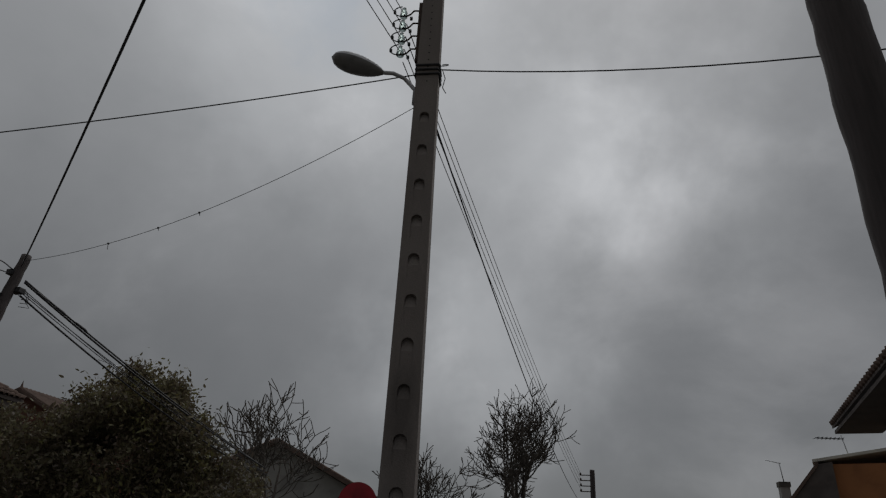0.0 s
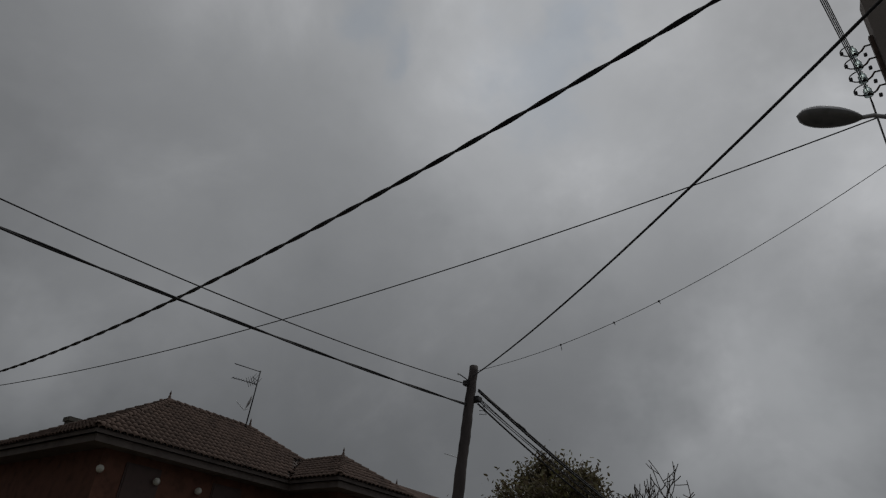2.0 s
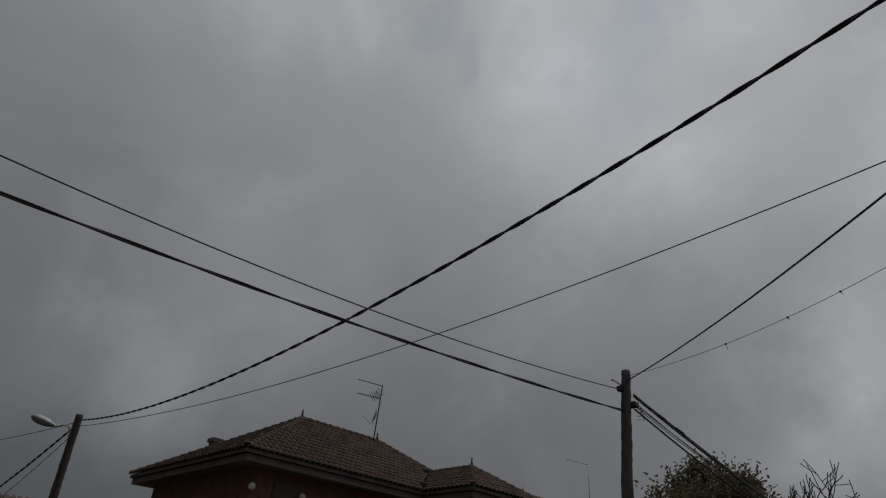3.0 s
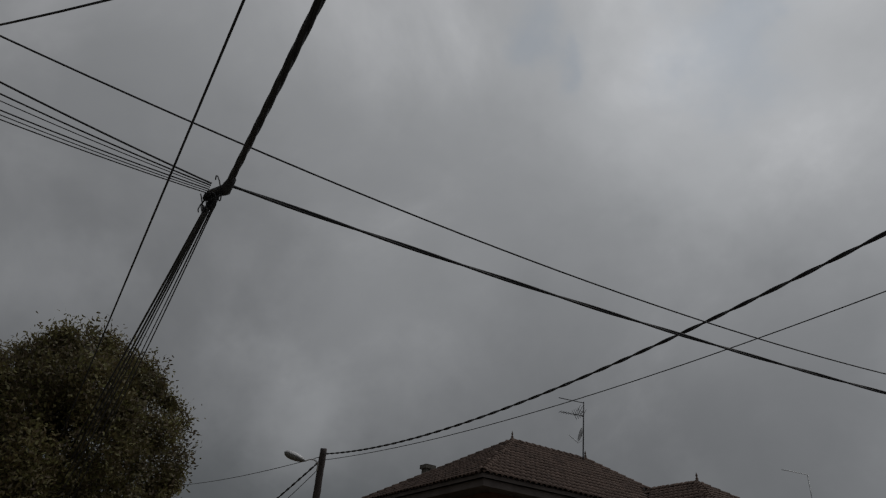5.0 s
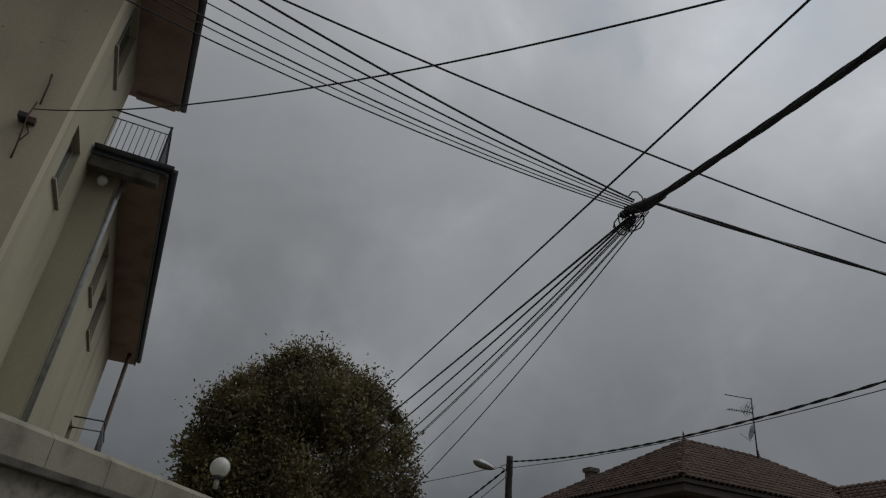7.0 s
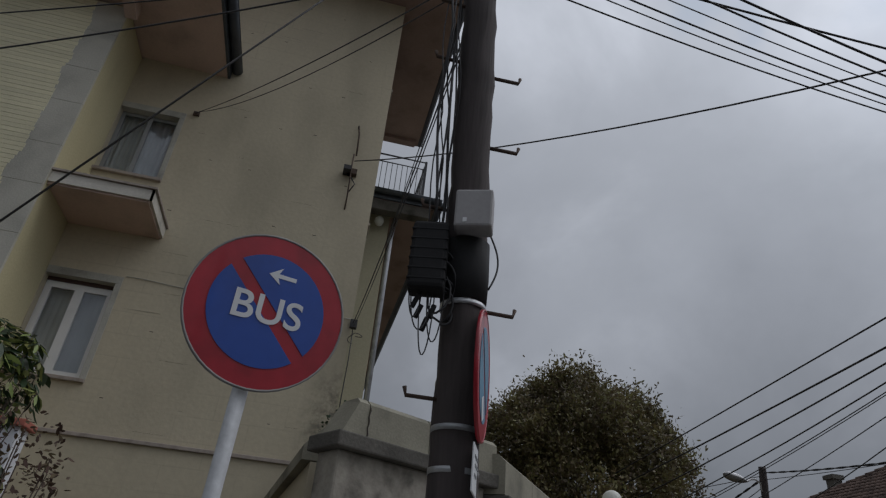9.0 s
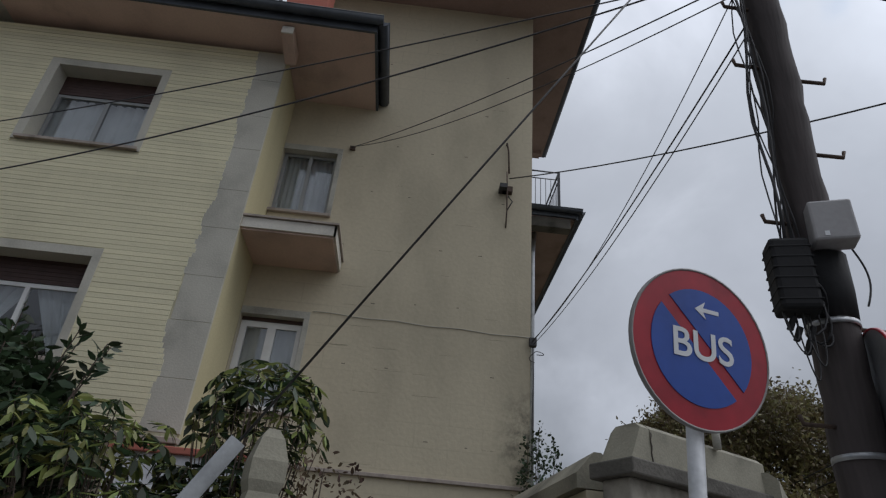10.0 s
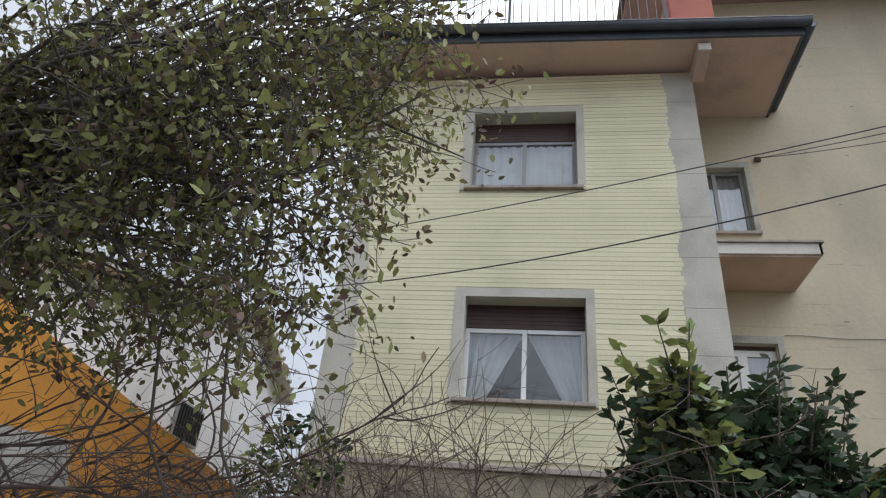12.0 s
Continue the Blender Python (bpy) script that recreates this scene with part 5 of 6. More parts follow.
for y in (8.75, 10.75, 12.4, 15.4):
    part("eave_lamp", Build().lathe([(0.12 * math.sin(math.pi * k / 10), -0.12 * math.cos(math.pi * k / 10)) for k in range(11)], Matrix.Translation((E0 - 0.62, y, 5.0)), 14), GLOBE, villa, "white globe wall lamp")
part("balcony", Build().box((E0 - 0.75, 8.9, 2.9), (E0 + 0.3, 11.8, 3.05)), PALE_CONCRETE, villa)
brail = part("balcony_railing", Build().tube([(E0 + 0.25, 8.9, 3.98), (E0 + 0.25, 11.8, 3.98)], 0.03, 6), WHITE_FRAME, villa, "white balcony railing")
for i in range(24):
    part("baluster", Build().tube([(E0 + 0.25, 8.92 + 0.125 * i, 3.05), (E0 + 0.25, 8.92 + 0.125 * i, 3.98)], 0.012, 5), WHITE_FRAME, brail)


def tile_mesh():
    b = Build()
    n, L = 5, 0.43
    v = []
    for s, r in ((0.0, 0.125), (1.0, 0.105)):
        for k in range(n + 1):
            a = math.pi * k / n
            v.append((r * math.cos(a), s * L, r * 0.72 * math.sin(a) + 0.02 * (1 - s)))
    v += [(x * 0.86, 0.0, z * 0.84) for x, y, z in v[: n + 1]]
    f = [(k, k + 1, n + 1 + k + 1, n + 1 + k) for k in range(n)] + [(2 * n + 2 + k, 2 * n + 3 + k, k + 1, k) for k in range(n)]
    return b.add(v, f, True)


TILE_BUILD = tile_mesh()
TILE_MESH = TILE_BUILD.mesh("roof_tile", TILE)
LOOSE = Build()
count = 0


def tile_face(corner, u, v, width, height, inside, own):
    """Lays barrel tiles on a slope: corner at the eave, u level along it, v up the slope; own: as separate pieces while they last."""
    global count
    u, v, corner = Vector(u).normalized(), Vector(v).normalized(), Vector(corner)
    w = u.cross(v)
    rows, cols = int(height / 0.36), int(width / 0.24)
    for r in range(rows + 1):
        for c in range(cols + 1):
            x, y = 0.12 + c * 0.24, r * 0.36 - 0.06
            if not inside(x, y + 0.15):
                continue
            at = corner + u * x + v * y + w * 0.02
            jig = rng.uniform(-0.012, 0.012)
            m = Matrix(((u.x, v.x, w.x, at.x), (u.y, v.y, w.y, at.y), (u.z, v.z, w.z, at.z + abs(jig)), (0, 0, 0, 1)))
            if own and count < 300:
                o = new("roof_tile", TILE_MESH)
                o.parent, o.matrix_basis = villa, m
                count += 1
            else:
                LOOSE.add([m @ Vector(p) for p in TILE_BUILD.v], TILE_BUILD.f, True)


rise = RZ - EZ
slope_e = Vector((RX - E0, 0, rise))
hE = slope_e.length
LE = NORTH - SOUTH
tile_face((E0, SOUTH, EZ), (0, 1, 0), slope_e, LE, hE, lambda x, y: y / hE * 4.3 <= x and y / hE * 3.8 <= LE - x and not (x > 7.75 + 0.0 and y < hE * (1 - 0.0) * 0.0) and not (7.9 + y / hE * 3.9 < x < 12.3 and y < hE * 0.55), True)
slope_s = Vector((0, 12.3 - SOUTH, rise))
hS = slope_s.length
tile_face((WEST, SOUTH, EZ), (1, 0, 0), slope_s, 9.5, hS, lambda x, y: y / hS * 5.4 <= x <= 9.5 - y / hS * 4.1, False)
slope_p = Vector((0, 2.2, PZ - EZ))
hP = slope_p.length
tile_face((-25.9, 15.9, EZ), (1, 0, 0), slope_p, 5.2, hP, lambda x, y: x <= 5.2 - y / hP * 2.2 and x >= 2.5 - y / hP * 2.2, False)
slope_q = Vector((-2.2, 0, PZ - EZ))
hQ = slope_q.length
tile_face((-20.7, 15.9, EZ), (0, 1, 0), slope_q, 4.4, hQ, lambda x, y: y / hQ * 2.2 <= x <= 4.4 - y / hQ * 2.2, False)


def ridge_tiles(p, q):
    p, q = Vector(p), Vector(q)
    d = (q - p).normalized()
    s = d.cross(Vector((0, 0, 1))).normalized()
    w = s.cross(d)
    for i in range(int((q - p).length / 0.36)):
        at = p + d * (0.36 * i)
        m = Matrix(((s.x, d.x, w.x, at.x), (s.y, d.y, w.y, at.y), (s.z, d.z, w.z, at.z + 0.05), (0, 0, 0, 1)))
        LOOSE.add([m @ Vector((a * 1.1, b2, c * 1.2)) for a, b2, c in TILE_BUILD.v], TILE_BUILD.f, True)


for p, q in (((E0, SOUTH, EZ), A1), ((E0, NORTH, EZ), A2), ((WEST, SOUTH, EZ), A1), (A1, A2), ((-20.7, 15.9, EZ), (PX, PY, PZ)), ((-20.7, 20.3, EZ), (PX, PY, PZ)), ((PX, PY, PZ), (-25.2, PY, PZ))):
    ridge_tiles(p, q)
tiles = part("roof_tiles", LOOSE, TILE, villa)
tagged(tiles, kind="stuff")
for p in (A1, A2, (PX, PY, PZ)):
    part("finial", Build().lathe([(0.12, 0.0), (0.10, 0.08), (0.05, 0.12), (0.06, 0.18), (0.025, 0.24), (0.045, 0.30), (0.0, 0.44)], Matrix.Translation(p) @ Matrix.Translation((0, 0, 0.05)), 10), TILE, villa, "clay roof finial")
part("chimney", Build().box((-31.75, 10.45, 5.9), (-31.35, 10.85, 7.78)).box((-31.82, 10.38, 7.78), (-31.28, 10.92, 7.95)), CAP_CONCRETE, villa)


def yagi(parent, at, heading, length, n, spread):
    b = Build()
    m = Matrix.Translation(at) @ Matrix.Rotation(radians(heading), 4, "Z")
    b.tube([m @ Vector((0, 0, 0)), m @ Vector((length, 0, 0.0))], 0.016, 5)
    for i in range(n):
        x = 0.08 + (length - 0.1) * i / (n - 1)
        b.tube([m @ Vector((x, -spread, 0)), m @ Vector((x, spread, 0))], 0.009, 4)
    return part("aerial", b, RAIL, parent)


mast = thing("roof_antenna", "thin television antenna mast with dish on the tiled roof", "antenna")
MX, MY = -27.2, 16.05
part("mast", Build().tube([(MX, MY, 8.3), (MX + 0.2, MY, 11.15)], 0.03, 6), RAIL, mast)
part("crossbar", Build().tube([(MX + 0.2, MY, 11.1), (MX - 0.1, MY - 1.25, 11.12)], 0.022, 5), RAIL, mast)
yagi(mast, (MX + 0.15, MY, 10.5), 255, 1.2, 10, 0.16)
for s in (-1, 1):
    m = Matrix.Translation((MX + 0.12, MY - 0.05, 10.45)) @ pose(0, 0, 0, s * 30, 0, -15)
    b = Build()
    for k in range(4):
        b.tube([m @ Vector((0, -0.11 * k, 0)), m @ Vector((0, -0.11 * k, 0.45))], 0.010, 4)
    b.tube([m @ Vector((0, 0, 0.2)), m @ Vector((0, -0.33, 0.2))], 0.010, 4)
    part("reflector", b, RAIL, mast)
part("dish", Build().lathe([(0.0, 0.0), (0.15, 0.015), (0.26, 0.05), (0.33, 0.085), (0.32, 0.09), (0.0, 0.02)], Matrix.Translation((MX + 0.08, MY - 0.08, 9.62)) @ pose(0, 0, 0, 76, 0, -28), 18), LAMP_BOWL, mast, "grey satellite dish")
part("dish_arm", Build().tube([(MX + 0.1, MY - 0.1, 9.35), (MX + 0.05, MY - 0.3, 9.22), (MX - 0.1, MY - 0.72, 9.55)], 0.014, 5), STEEL, mast)


def simple_house(name, label, corner, size, heading, eave, ridge, wall_mat, roof_mat=TILE, over=0.4):
    """A plain gabled house seen far off: walls, two roof slopes with thickness, a verge and a row of openings."""
    h = thing(name, label, "house")
    w, d = size
    m = Matrix.Translation(corner) @ Matrix.Rotation(radians(heading), 4, "Z")
    b = Build().box((0, 0, -0.2), (w, d, eave), m)
    b.add([m @ Vector(p) for p in ((0, 0, eave), (w, 0, eave), (w / 2, 0, ridge), (0, d, eave), (w, d, eave), (w / 2, d, ridge))], [(0, 1, 2), (5, 4, 3)])
    part("wall", b, wall_mat, h)
    drop = over * (ridge - eave) / (w / 2)
    for s in (0, 1):
        x0, x1 = (-over, w / 2) if s == 0 else (w + over, w / 2)
        p = [Vector((x0, -over, eave - drop + 0.02)), Vector((x0, d + over, eave - drop + 0.02)), Vector((x1, d + over, ridge + 0.02)), Vector((x1, -over, ridge + 0.02))]
        q = [v + Vector((0, 0, 0.16)) for v in p]
        part("roof", Build().add([m @ v for v in p + q], [(0, 1, 2, 3), (7, 6, 5, 4), (0, 4, 5, 1), (1, 5, 6, 2), (2, 6, 7, 3), (3, 7, 4, 0)]), roof_mat, h)
        rows = Build()
        for i in range(int(d / 0.25)):
            y = -over + 0.12 + 0.25 * i
            rows.tube([m @ Vector((x0, y, eave - drop + 0.20)), m @ Vector((x1, y, ridge + 0.20))], 0.085, 6)
        tagged(part("roof_tiles", rows, roof_mat, h), kind="stuff")
    for x in (w * 0.25, w * 0.75):
        win = part("window", Build().box((x - 0.45, -0.04, eave - 1.6), (x + 0.45, 0.02, eave - 0.4), m), WHITE_FRAME, h)
        part("pane", Build().box((x - 0.38, -0.05, eave - 1.53), (x + 0.38, -0.042, eave - 0.47), m), LAMP_BOWL, win)
    return h


# ---- other houses ----
simple_house("house", "pale rendered house with a low tiled roof behind the trees", (-18.3, 26.6, 0), (9.4, 7.0), 16, 3.5, 5.75, GREY_WALL)
third = simple_house("house", "tiled house farther down the street", (-29.0, 24.5, 0), (8.0, 7.0), 0, 5.4, 7.3, BRICK_WALL)
part("finial", Build().lathe([(0.12, 0.0), (0.06, 0.12), (0.05, 0.2), (0.0, 0.45)], Matrix.Translation((-25.0, 24.2, 7.4)), 8), TILE, third)
a2 = thing("roof_antenna", "thin bent antenna mast on a far roof", "antenna")
part("mast", Build().tube([(-25.8, 31.3, 7.0), (-25.75, 31.3, 10.4)], 0.03, 5), STEEL, a2)
part("crossbar", Build().tube([(-25.75, 31.3, 10.4), (-26.2, 29.7, 10.45)], 0.02, 5), STEEL, a2)
low_villa = simple_house("house", "low tiled house beside the street lamp", (-41.0, 4.0, 0), (8.0, 8.0), -15, 3.1, 4.7, BRICK_WALL)

white = thing("white_house", "white rendered house with a shallow gabled roof", "house")
m = Matrix.Translation((0, -23.4, 0))
gable = [(-24.6, -0.2), (-14.0, -0.2), (-14.0, 4.75), (-22.45, 7.40), (-24.6, 6.25)]
part("wall", Build().prism([(x, z) for x, z in gable], -8.0, 0.0, Matrix(((1, 0, 0, 0), (0, 0, 1, -23.4), (0, 1, 0, 0), (0, 0, 0, 1)))), WHITE_WALL, white)
for a, c in (((-13.6, 4.68), (-22.45, 7.46)), ((-22.45, 7.46), (-25.0, 6.10))):
    p = [Vector((a[0], -23.05, a[1])), Vector((c[0], -23.05, c[1])), Vector((c[0], -31.6, c[1])), Vector((a[0], -31.6, a[1]))]
    q = [v + Vector((0, 0, 0.14)) for v in p]
    part("roof", Build().add(p + q, [(3, 2, 1, 0), (4, 5, 6, 7), (0, 1, 5, 4), (1, 2, 6, 5), (2, 3, 7, 6), (3, 0, 4, 7)]), LEDGE, white, "pale roof slab")
    k = int((Vector(a) - Vector(c)).length / 0.25)
    tl = Build()
    for i in range(k):
        s = Vector(a).lerp(Vector(c), (i + 0.5) / k)
        tl.tube([(s.x, -23.0, s.y + 0.145), (s.x, -31.6, s.y + 0.145)], 0.055, 8)
    tagged(part("roof_tiles", tl, GREY_WALL, white), kind="stuff")
vent = part("vent_grille", Build().box((-22.20, -23.4, 6.22), (-21.90, -23.37, 6.62)), LAMP_GREY, white)
for i in range(6):
    part("slat", Build().box((-22.17, -23.372, 6.25 + 0.06 * i), (-21.93, -23.355, 6.285 + 0.06 * i)), BOX_BLACK, vent)
louvre = part("louvre", Build().box((-21.15, -23.42, 4.0), (-20.15, -23.33, 4.72)), GREY_FRAME, white, "grey louvred shutter")
for i in range(9):
    part("slat", Build().box((-21.10 + 0.105 * i, -23.335, 4.05), (-21.04 + 0.105 * i, -23.30, 4.67)), BOX_BLACK, louvre)
wa = thing("roof_antenna", "small television aerial above the white house", "antenna")
part("mast", Build().tube([(-21.3, -23.8, 7.0), (-21.1, -23.8, 8.7)], 0.02, 5), STEEL, wa)
yagi(wa, (-21.1, -23.8, 8.6), 60, 1.0, 7, 0.22)
orange = thing("orange_outbuilding", "orange painted outbuilding with a sloping top edge", "outbuilding")
part("wall", Build().prism([(-21.4, -0.2), (-13.6, -0.2), (-13.6, 4.12), (-21.4, 3.25)], -0.8, 0.0, Matrix(((1, 0, 0, 0), (0, 0, 1, -22.2), (0, 1, 0, 0), (0, 0, 0, 1)))), ORANGE_WALL, orange)
part("grey_panel", Build().prism([(-16.4, 2.42), (-13.7, 2.1), (-13.7, 2.72), (-15.0, 2.84), (-16.15, 2.96)], -0.01, 0.02, Matrix(((1, 0, 0, 0), (0, 0, 1, -22.19), (0, 1, 0, 0), (0, 0, 0, 1)))), GREY_WALL, orange, "patch of grey render")

# houses on the far side of the street
right_house = thing("eaves_house", "house with a low dark tiled eave over the street", "house")
p0, p1 = Vector((3.86, 7.0, 4.33)), Vector((5.21, 15.2, 4.33))
d = (p1 - p0).normalized()
s = Vector((d.y, -d.x, 0))
q = [p0, p1, p1 + s * 3.2 + Vector((0, 0, 1.5)), p0 + s * 3.2 + Vector((0, 0, 1.5))]
part("roof", Build().add(q + [v - Vector((0, 0, 0.05)) for v in q], [(0, 1, 2, 3), (7, 6, 5, 4), (0, 4, 5, 1), (1, 5, 6, 2), (2, 6, 7, 3), (3, 7, 4, 0)]), EAVE_RENDER, right_house)
tl = Build()
for i in range(41):
    at = p0 + d * (0.1 + 0.2 * i)
    tl.tube([at + Vector((0, 0, 0.02)) - s * 0.05, at + s * 3.2 + Vector((0, 0, 1.52))], 0.05, 8)
tagged(part("roof_tiles", tl, TILE, right_house), kind="stuff")
mm = Matrix(((d.x, s.x, 0, p0.x), (d.y, s.y, 0, p0.y), (0, 0, 1, 0), (0, 0, 0, 1)))
part("wall", Build().box((0.2, 0.85, -0.2), (7.4, 6.0, 4.25), mm), GREY_WALL, right_house)
part("soffit", Build().box((0.02, 0.03, 4.17), (8.3, 0.9, 4.235), mm), EAVE_RENDER, right_house)
brown = thing("brown_house", "orange-brown rendered house with a pale gutter", "house")
mm = Matrix.Translation((6.6, 20.9, 0)) @ Matrix.Rotation(radians(-18), 4, "Z")
part("wall", Build().box((0.35, 0.0, -0.2), (9.0, 7.0, 4.35), mm), surface("orange_brown_render", (0.36, 0.15, 0.06), 0.9, vary=0.25, scale=1.5, bump=0.2), brown)
part("roof", Build().add([mm @ Vector(p) for p in ((-0.15, -0.12, 4.40), (9.2, -0.12, 5.72), (9.2, 7.2, 5.72), (-0.15, 7.2, 4.40), (-0.15, -0.12, 4.48), (9.2, -0.12, 5.80), (9.2, 7.2, 5.85), (-0.15, 7.2, 4.52))], [(3, 2, 1, 0), (4, 5, 6, 7), (0, 1, 5, 4), (1, 2, 6, 5), (2, 3, 7, 6), (3, 0, 4, 7)]), LEDGE, brown)
part("roof", Build().add([mm @ Vector(p) for p in ((-1.5, -0.3, 2.7), (0.0, -0.3, 4.42), (0.0, 7.0, 4.42), (-1.5, 7.0, 2.7), (-1.5, -0.3, 2.58), (0.0, -0.3, 4.30), (0.0, 7.0, 4.30), (-1.5, 7.0, 2.58))], [(0, 1, 2, 3), (7, 6, 5, 4), (0, 4, 5, 1), (1, 5, 6, 2), (2, 6, 7, 3), (3, 7, 4, 0)]), TILE, brown)
part("wall", Build().prism([(-1.35, -0.2), (0.35, -0.2), (0.35, 4.38), (-0.02, 4.33), (-1.35, 2.72)], -6.5, 0.22, mm @ Matrix(((1, 0, 0, 0), (0, 0, -1, 0), (0, 1, 0, 0), (0, 0, 0, 1)))), EAVE_RENDER, brown)
chim = thing("chimney", "grey chimney stack with a dark cap and aerial", "chimney")
part("stack", Build().box((6.02, 23.0, 0), (6.30, 23.28, 3.95)), GREY_WALL, chim)
part("cap", Build().box((5.99, 22.97, 3.95), (6.33, 23.31, 4.10)), CAP_CONCRETE, chim)
part("aerial_mast", Build().tube([(6.2, 23.2, 4.1), (6.15, 23.2, 4.72)], 0.015, 5).tube([(5.75, 23.2, 4.78), (6.2, 23.2, 4.68)], 0.012, 5), STEEL, chim)
ra = thing("roof_antenna", "small television aerial on the brown house", "antenna")
part("mast", Build().tube([(7.4, 20.75, 4.5), (7.3, 20.75, 5.15)], 0.014, 5), STEEL, ra)
yagi(ra, (7.35, 20.75, 5.05), 190, 0.8, 7, 0.18)
rs = thing("traffic_sign", "round red sign on a post in the street", "traffic sign")
SR = facing((-3.55, 10.0, 2.10), -70, 0)
part("plate", disc(0.30, -0.006, 0.006, SR), SIGN_RED, rs)
part("post", Build().tube([(-3.56, 10.03, -0.1), (-3.56, 10.03, 2.3)], 0.03, 10), STEEL, rs)


# ---- trees and plants ----
def foliage(name, at, normals, size, material, parent, ratio=0.42, label="", droop=0.0, loose=1.0, level=False):
    """Many small folded leaves, one island each."""
    n = len(at)
    d = nrg.normal(size=(n, 3)) * loose + normals * 0.5
    d[:, 2] -= droop
    d /= np.linalg.norm(d, axis=1)[:, None]
    s = np.cross(d, nrg.normal(size=(n, 3)) * (0.35 if level else 1.0) + ((0, 0, 1) if level else 0))
    s /= np.linalg.norm(s, axis=1)[:, None] + 1e-9
    u = np.cross(s, d)
    L = size * nrg.uniform(0.65, 1.25, n)[:, None]
    w = L * ratio * 0.5
    a1, a2 = at + d * L * 0.30, at + d * L * 0.68
    bow = u * w * 0.40
    v = np.stack([at, a1 + s * w - bow, a2 + s * w * 0.82 - bow, at + d * L - u * L * 0.14, a2 - s * w * 0.82 - bow, a1 - s * w - bow], 1).reshape(-1, 3)
    f = np.arange(n)[:, None] * 6 + np.array([[0, 1, 2, 3, 0, 3, 4, 5]])
    me = bpy.data.meshes.new(name)
    me.vertices.add(6 * n)
    me.vertices.foreach_set("co", v.ravel())
    me.loops.add(8 * n)
    me.loops.foreach_set("vertex_index", f.ravel())
    me.polygons.add(2 * n)
    me.polygons.foreach_set("loop_start", np.arange(2 * n) * 4)
    me.polygons.foreach_set("loop_total", np.full(2 * n, 4))
    me.update(calc_edges=True)
    me.materials.append(material)
    ob = new(name, me)
    ob.parent = parent
    return tagged(ob, label, kind="stuff")


def crown_points(centre, radii, n, clumps, spread, shell=0.55, low=-1.0, wobble=0.07):
    """Leaf places gathered in clumps through an uneven rounded crown."""
    c = nrg.normal(size=(clumps, 3))
    c /= np.linalg.norm(c, axis=1)[:, None]
    c[:, 2] = np.where(c[:, 2] < low, -c[:, 2], c[:, 2])
    bulge = 1 + wobble * (np.sin(c[:, 0] * 5 + 1) + np.sin(c[:, 1] * 6 + 2) + np.sin(c[:, 2] * 5)) / 1.6
    c *= (nrg.uniform(shell, 1.0, clumps) ** 0.6 * bulge)[:, None]
    who = nrg.integers(0, clumps, n)
    p = c[who] * np.array(radii) + nrg.normal(size=(n, 3)) * spread
    out = c[who]
    return p + np.array(centre), out


def limb(b, p, d, r, length, depth, bend=0.25, split=3, up=0.15, min_r=0.004, tips=None, shrink=0.68):
    """A branch that bends and forks; tips gathers the ends."""
    p, d = Vector(p), Vector(d).normalized()
    n = 5 if depth > 1 else 3
    pts, rs = [p.copy()], [r]
    for i in range(n):
        d = (d + Vector((rng.gauss(0, bend), rng.gauss(0, bend), rng.gauss(up, bend))) * 0.4).normalized()
        p = p + d * (length / n)
        pts.append(p.copy())
        rs.append(max(min_r, r * (1 - 0.45 * (i + 1) / n)))
    b.tube(pts, rs, 8 if r > 0.06 else 5 if r > 0.015 else 4, close=False)
    if tips is not None:
        tips.append(pts[-1])
        if depth <= 1:
            tips.append(pts[len(pts) // 2])
    if depth <= 0:
        return
    for k in range(split):
        at = pts[-1] if k == 0 else pts[rng.randint(max(1, len(pts) // 2 - 1), len(pts) - 1)]
        side = Vector((rng.gauss(0, 1), rng.gauss(0, 1), rng.gauss(0.1, 0.7))).normalized()
        limb(b, at, d * 0.75 + side * (0.35 if k == 0 else 0.85), max(min_r, rs[-1] * (0.95 if k == 0 else 0.7)), length * rng.uniform(shrink - 0.12, shrink + 0.1), depth - 1, bend, split, up, min_r, tips, shrink)


def leafy_tree(label, foot, crown, radii, leaves, size, material, trunk_r, clumps=260, spread=0.22, extra=None, shell=0.5, lumps=40, lobes=()):
    tree = thing("tree", label, "tree")
    b = Build()
    top = Vector(crown) - Vector((0, 0, radii[2] * 0.55))
    b.tube([foot, Vector(foot).lerp(top, 0.5) + Vector((0.08, 0.05, 0)), top], [trunk_r * 1.2, trunk_r, trunk_r * 0.8], 12)
    for k in range(7):
        a = k * 0.9
        limb(b, top, (math.cos(a), math.sin(a), 0.9), trunk_r * 0.55, radii[0] * 0.55, 2, 0.2, 3, 0.1, 0.008)
    part("trunk", b, BARK, tree)
    p, out = crown_points(crown, radii, leaves, clumps, spread, shell)
    # rounded lumps that break up the outline
    lump, lift = crown_points(crown, [r * 0.97 for r in radii], lumps, lumps, 0.02, 0.96, -0.35, 0.05)
    who = nrg.integers(0, max(1, lumps), leaves // 2)
    q = lump[who] + nrg.normal(size=(leaves // 2, 3)) * nrg.uniform(0.10, 0.26, lumps)[who][:, None]
    p, out = np.concatenate([p, q]), np.concatenate([out, lift[who]])
    for place, size3, n3 in lobes:
        p3, o3 = crown_points(place, size3, n3, max(20, n3 // 90), spread, shell)
        p, out = np.concatenate([p, p3]), np.concatenate([out, o3])
    foliage("crown", p, out, size, material, tree)
    if extra:
        p, out = crown_points(crown, [r * 1.01 for r in radii], leaves // 5, clumps // 4, spread * 1.3, 0.85)
        foliage("crown", p, out, size, extra, tree)
    return tree


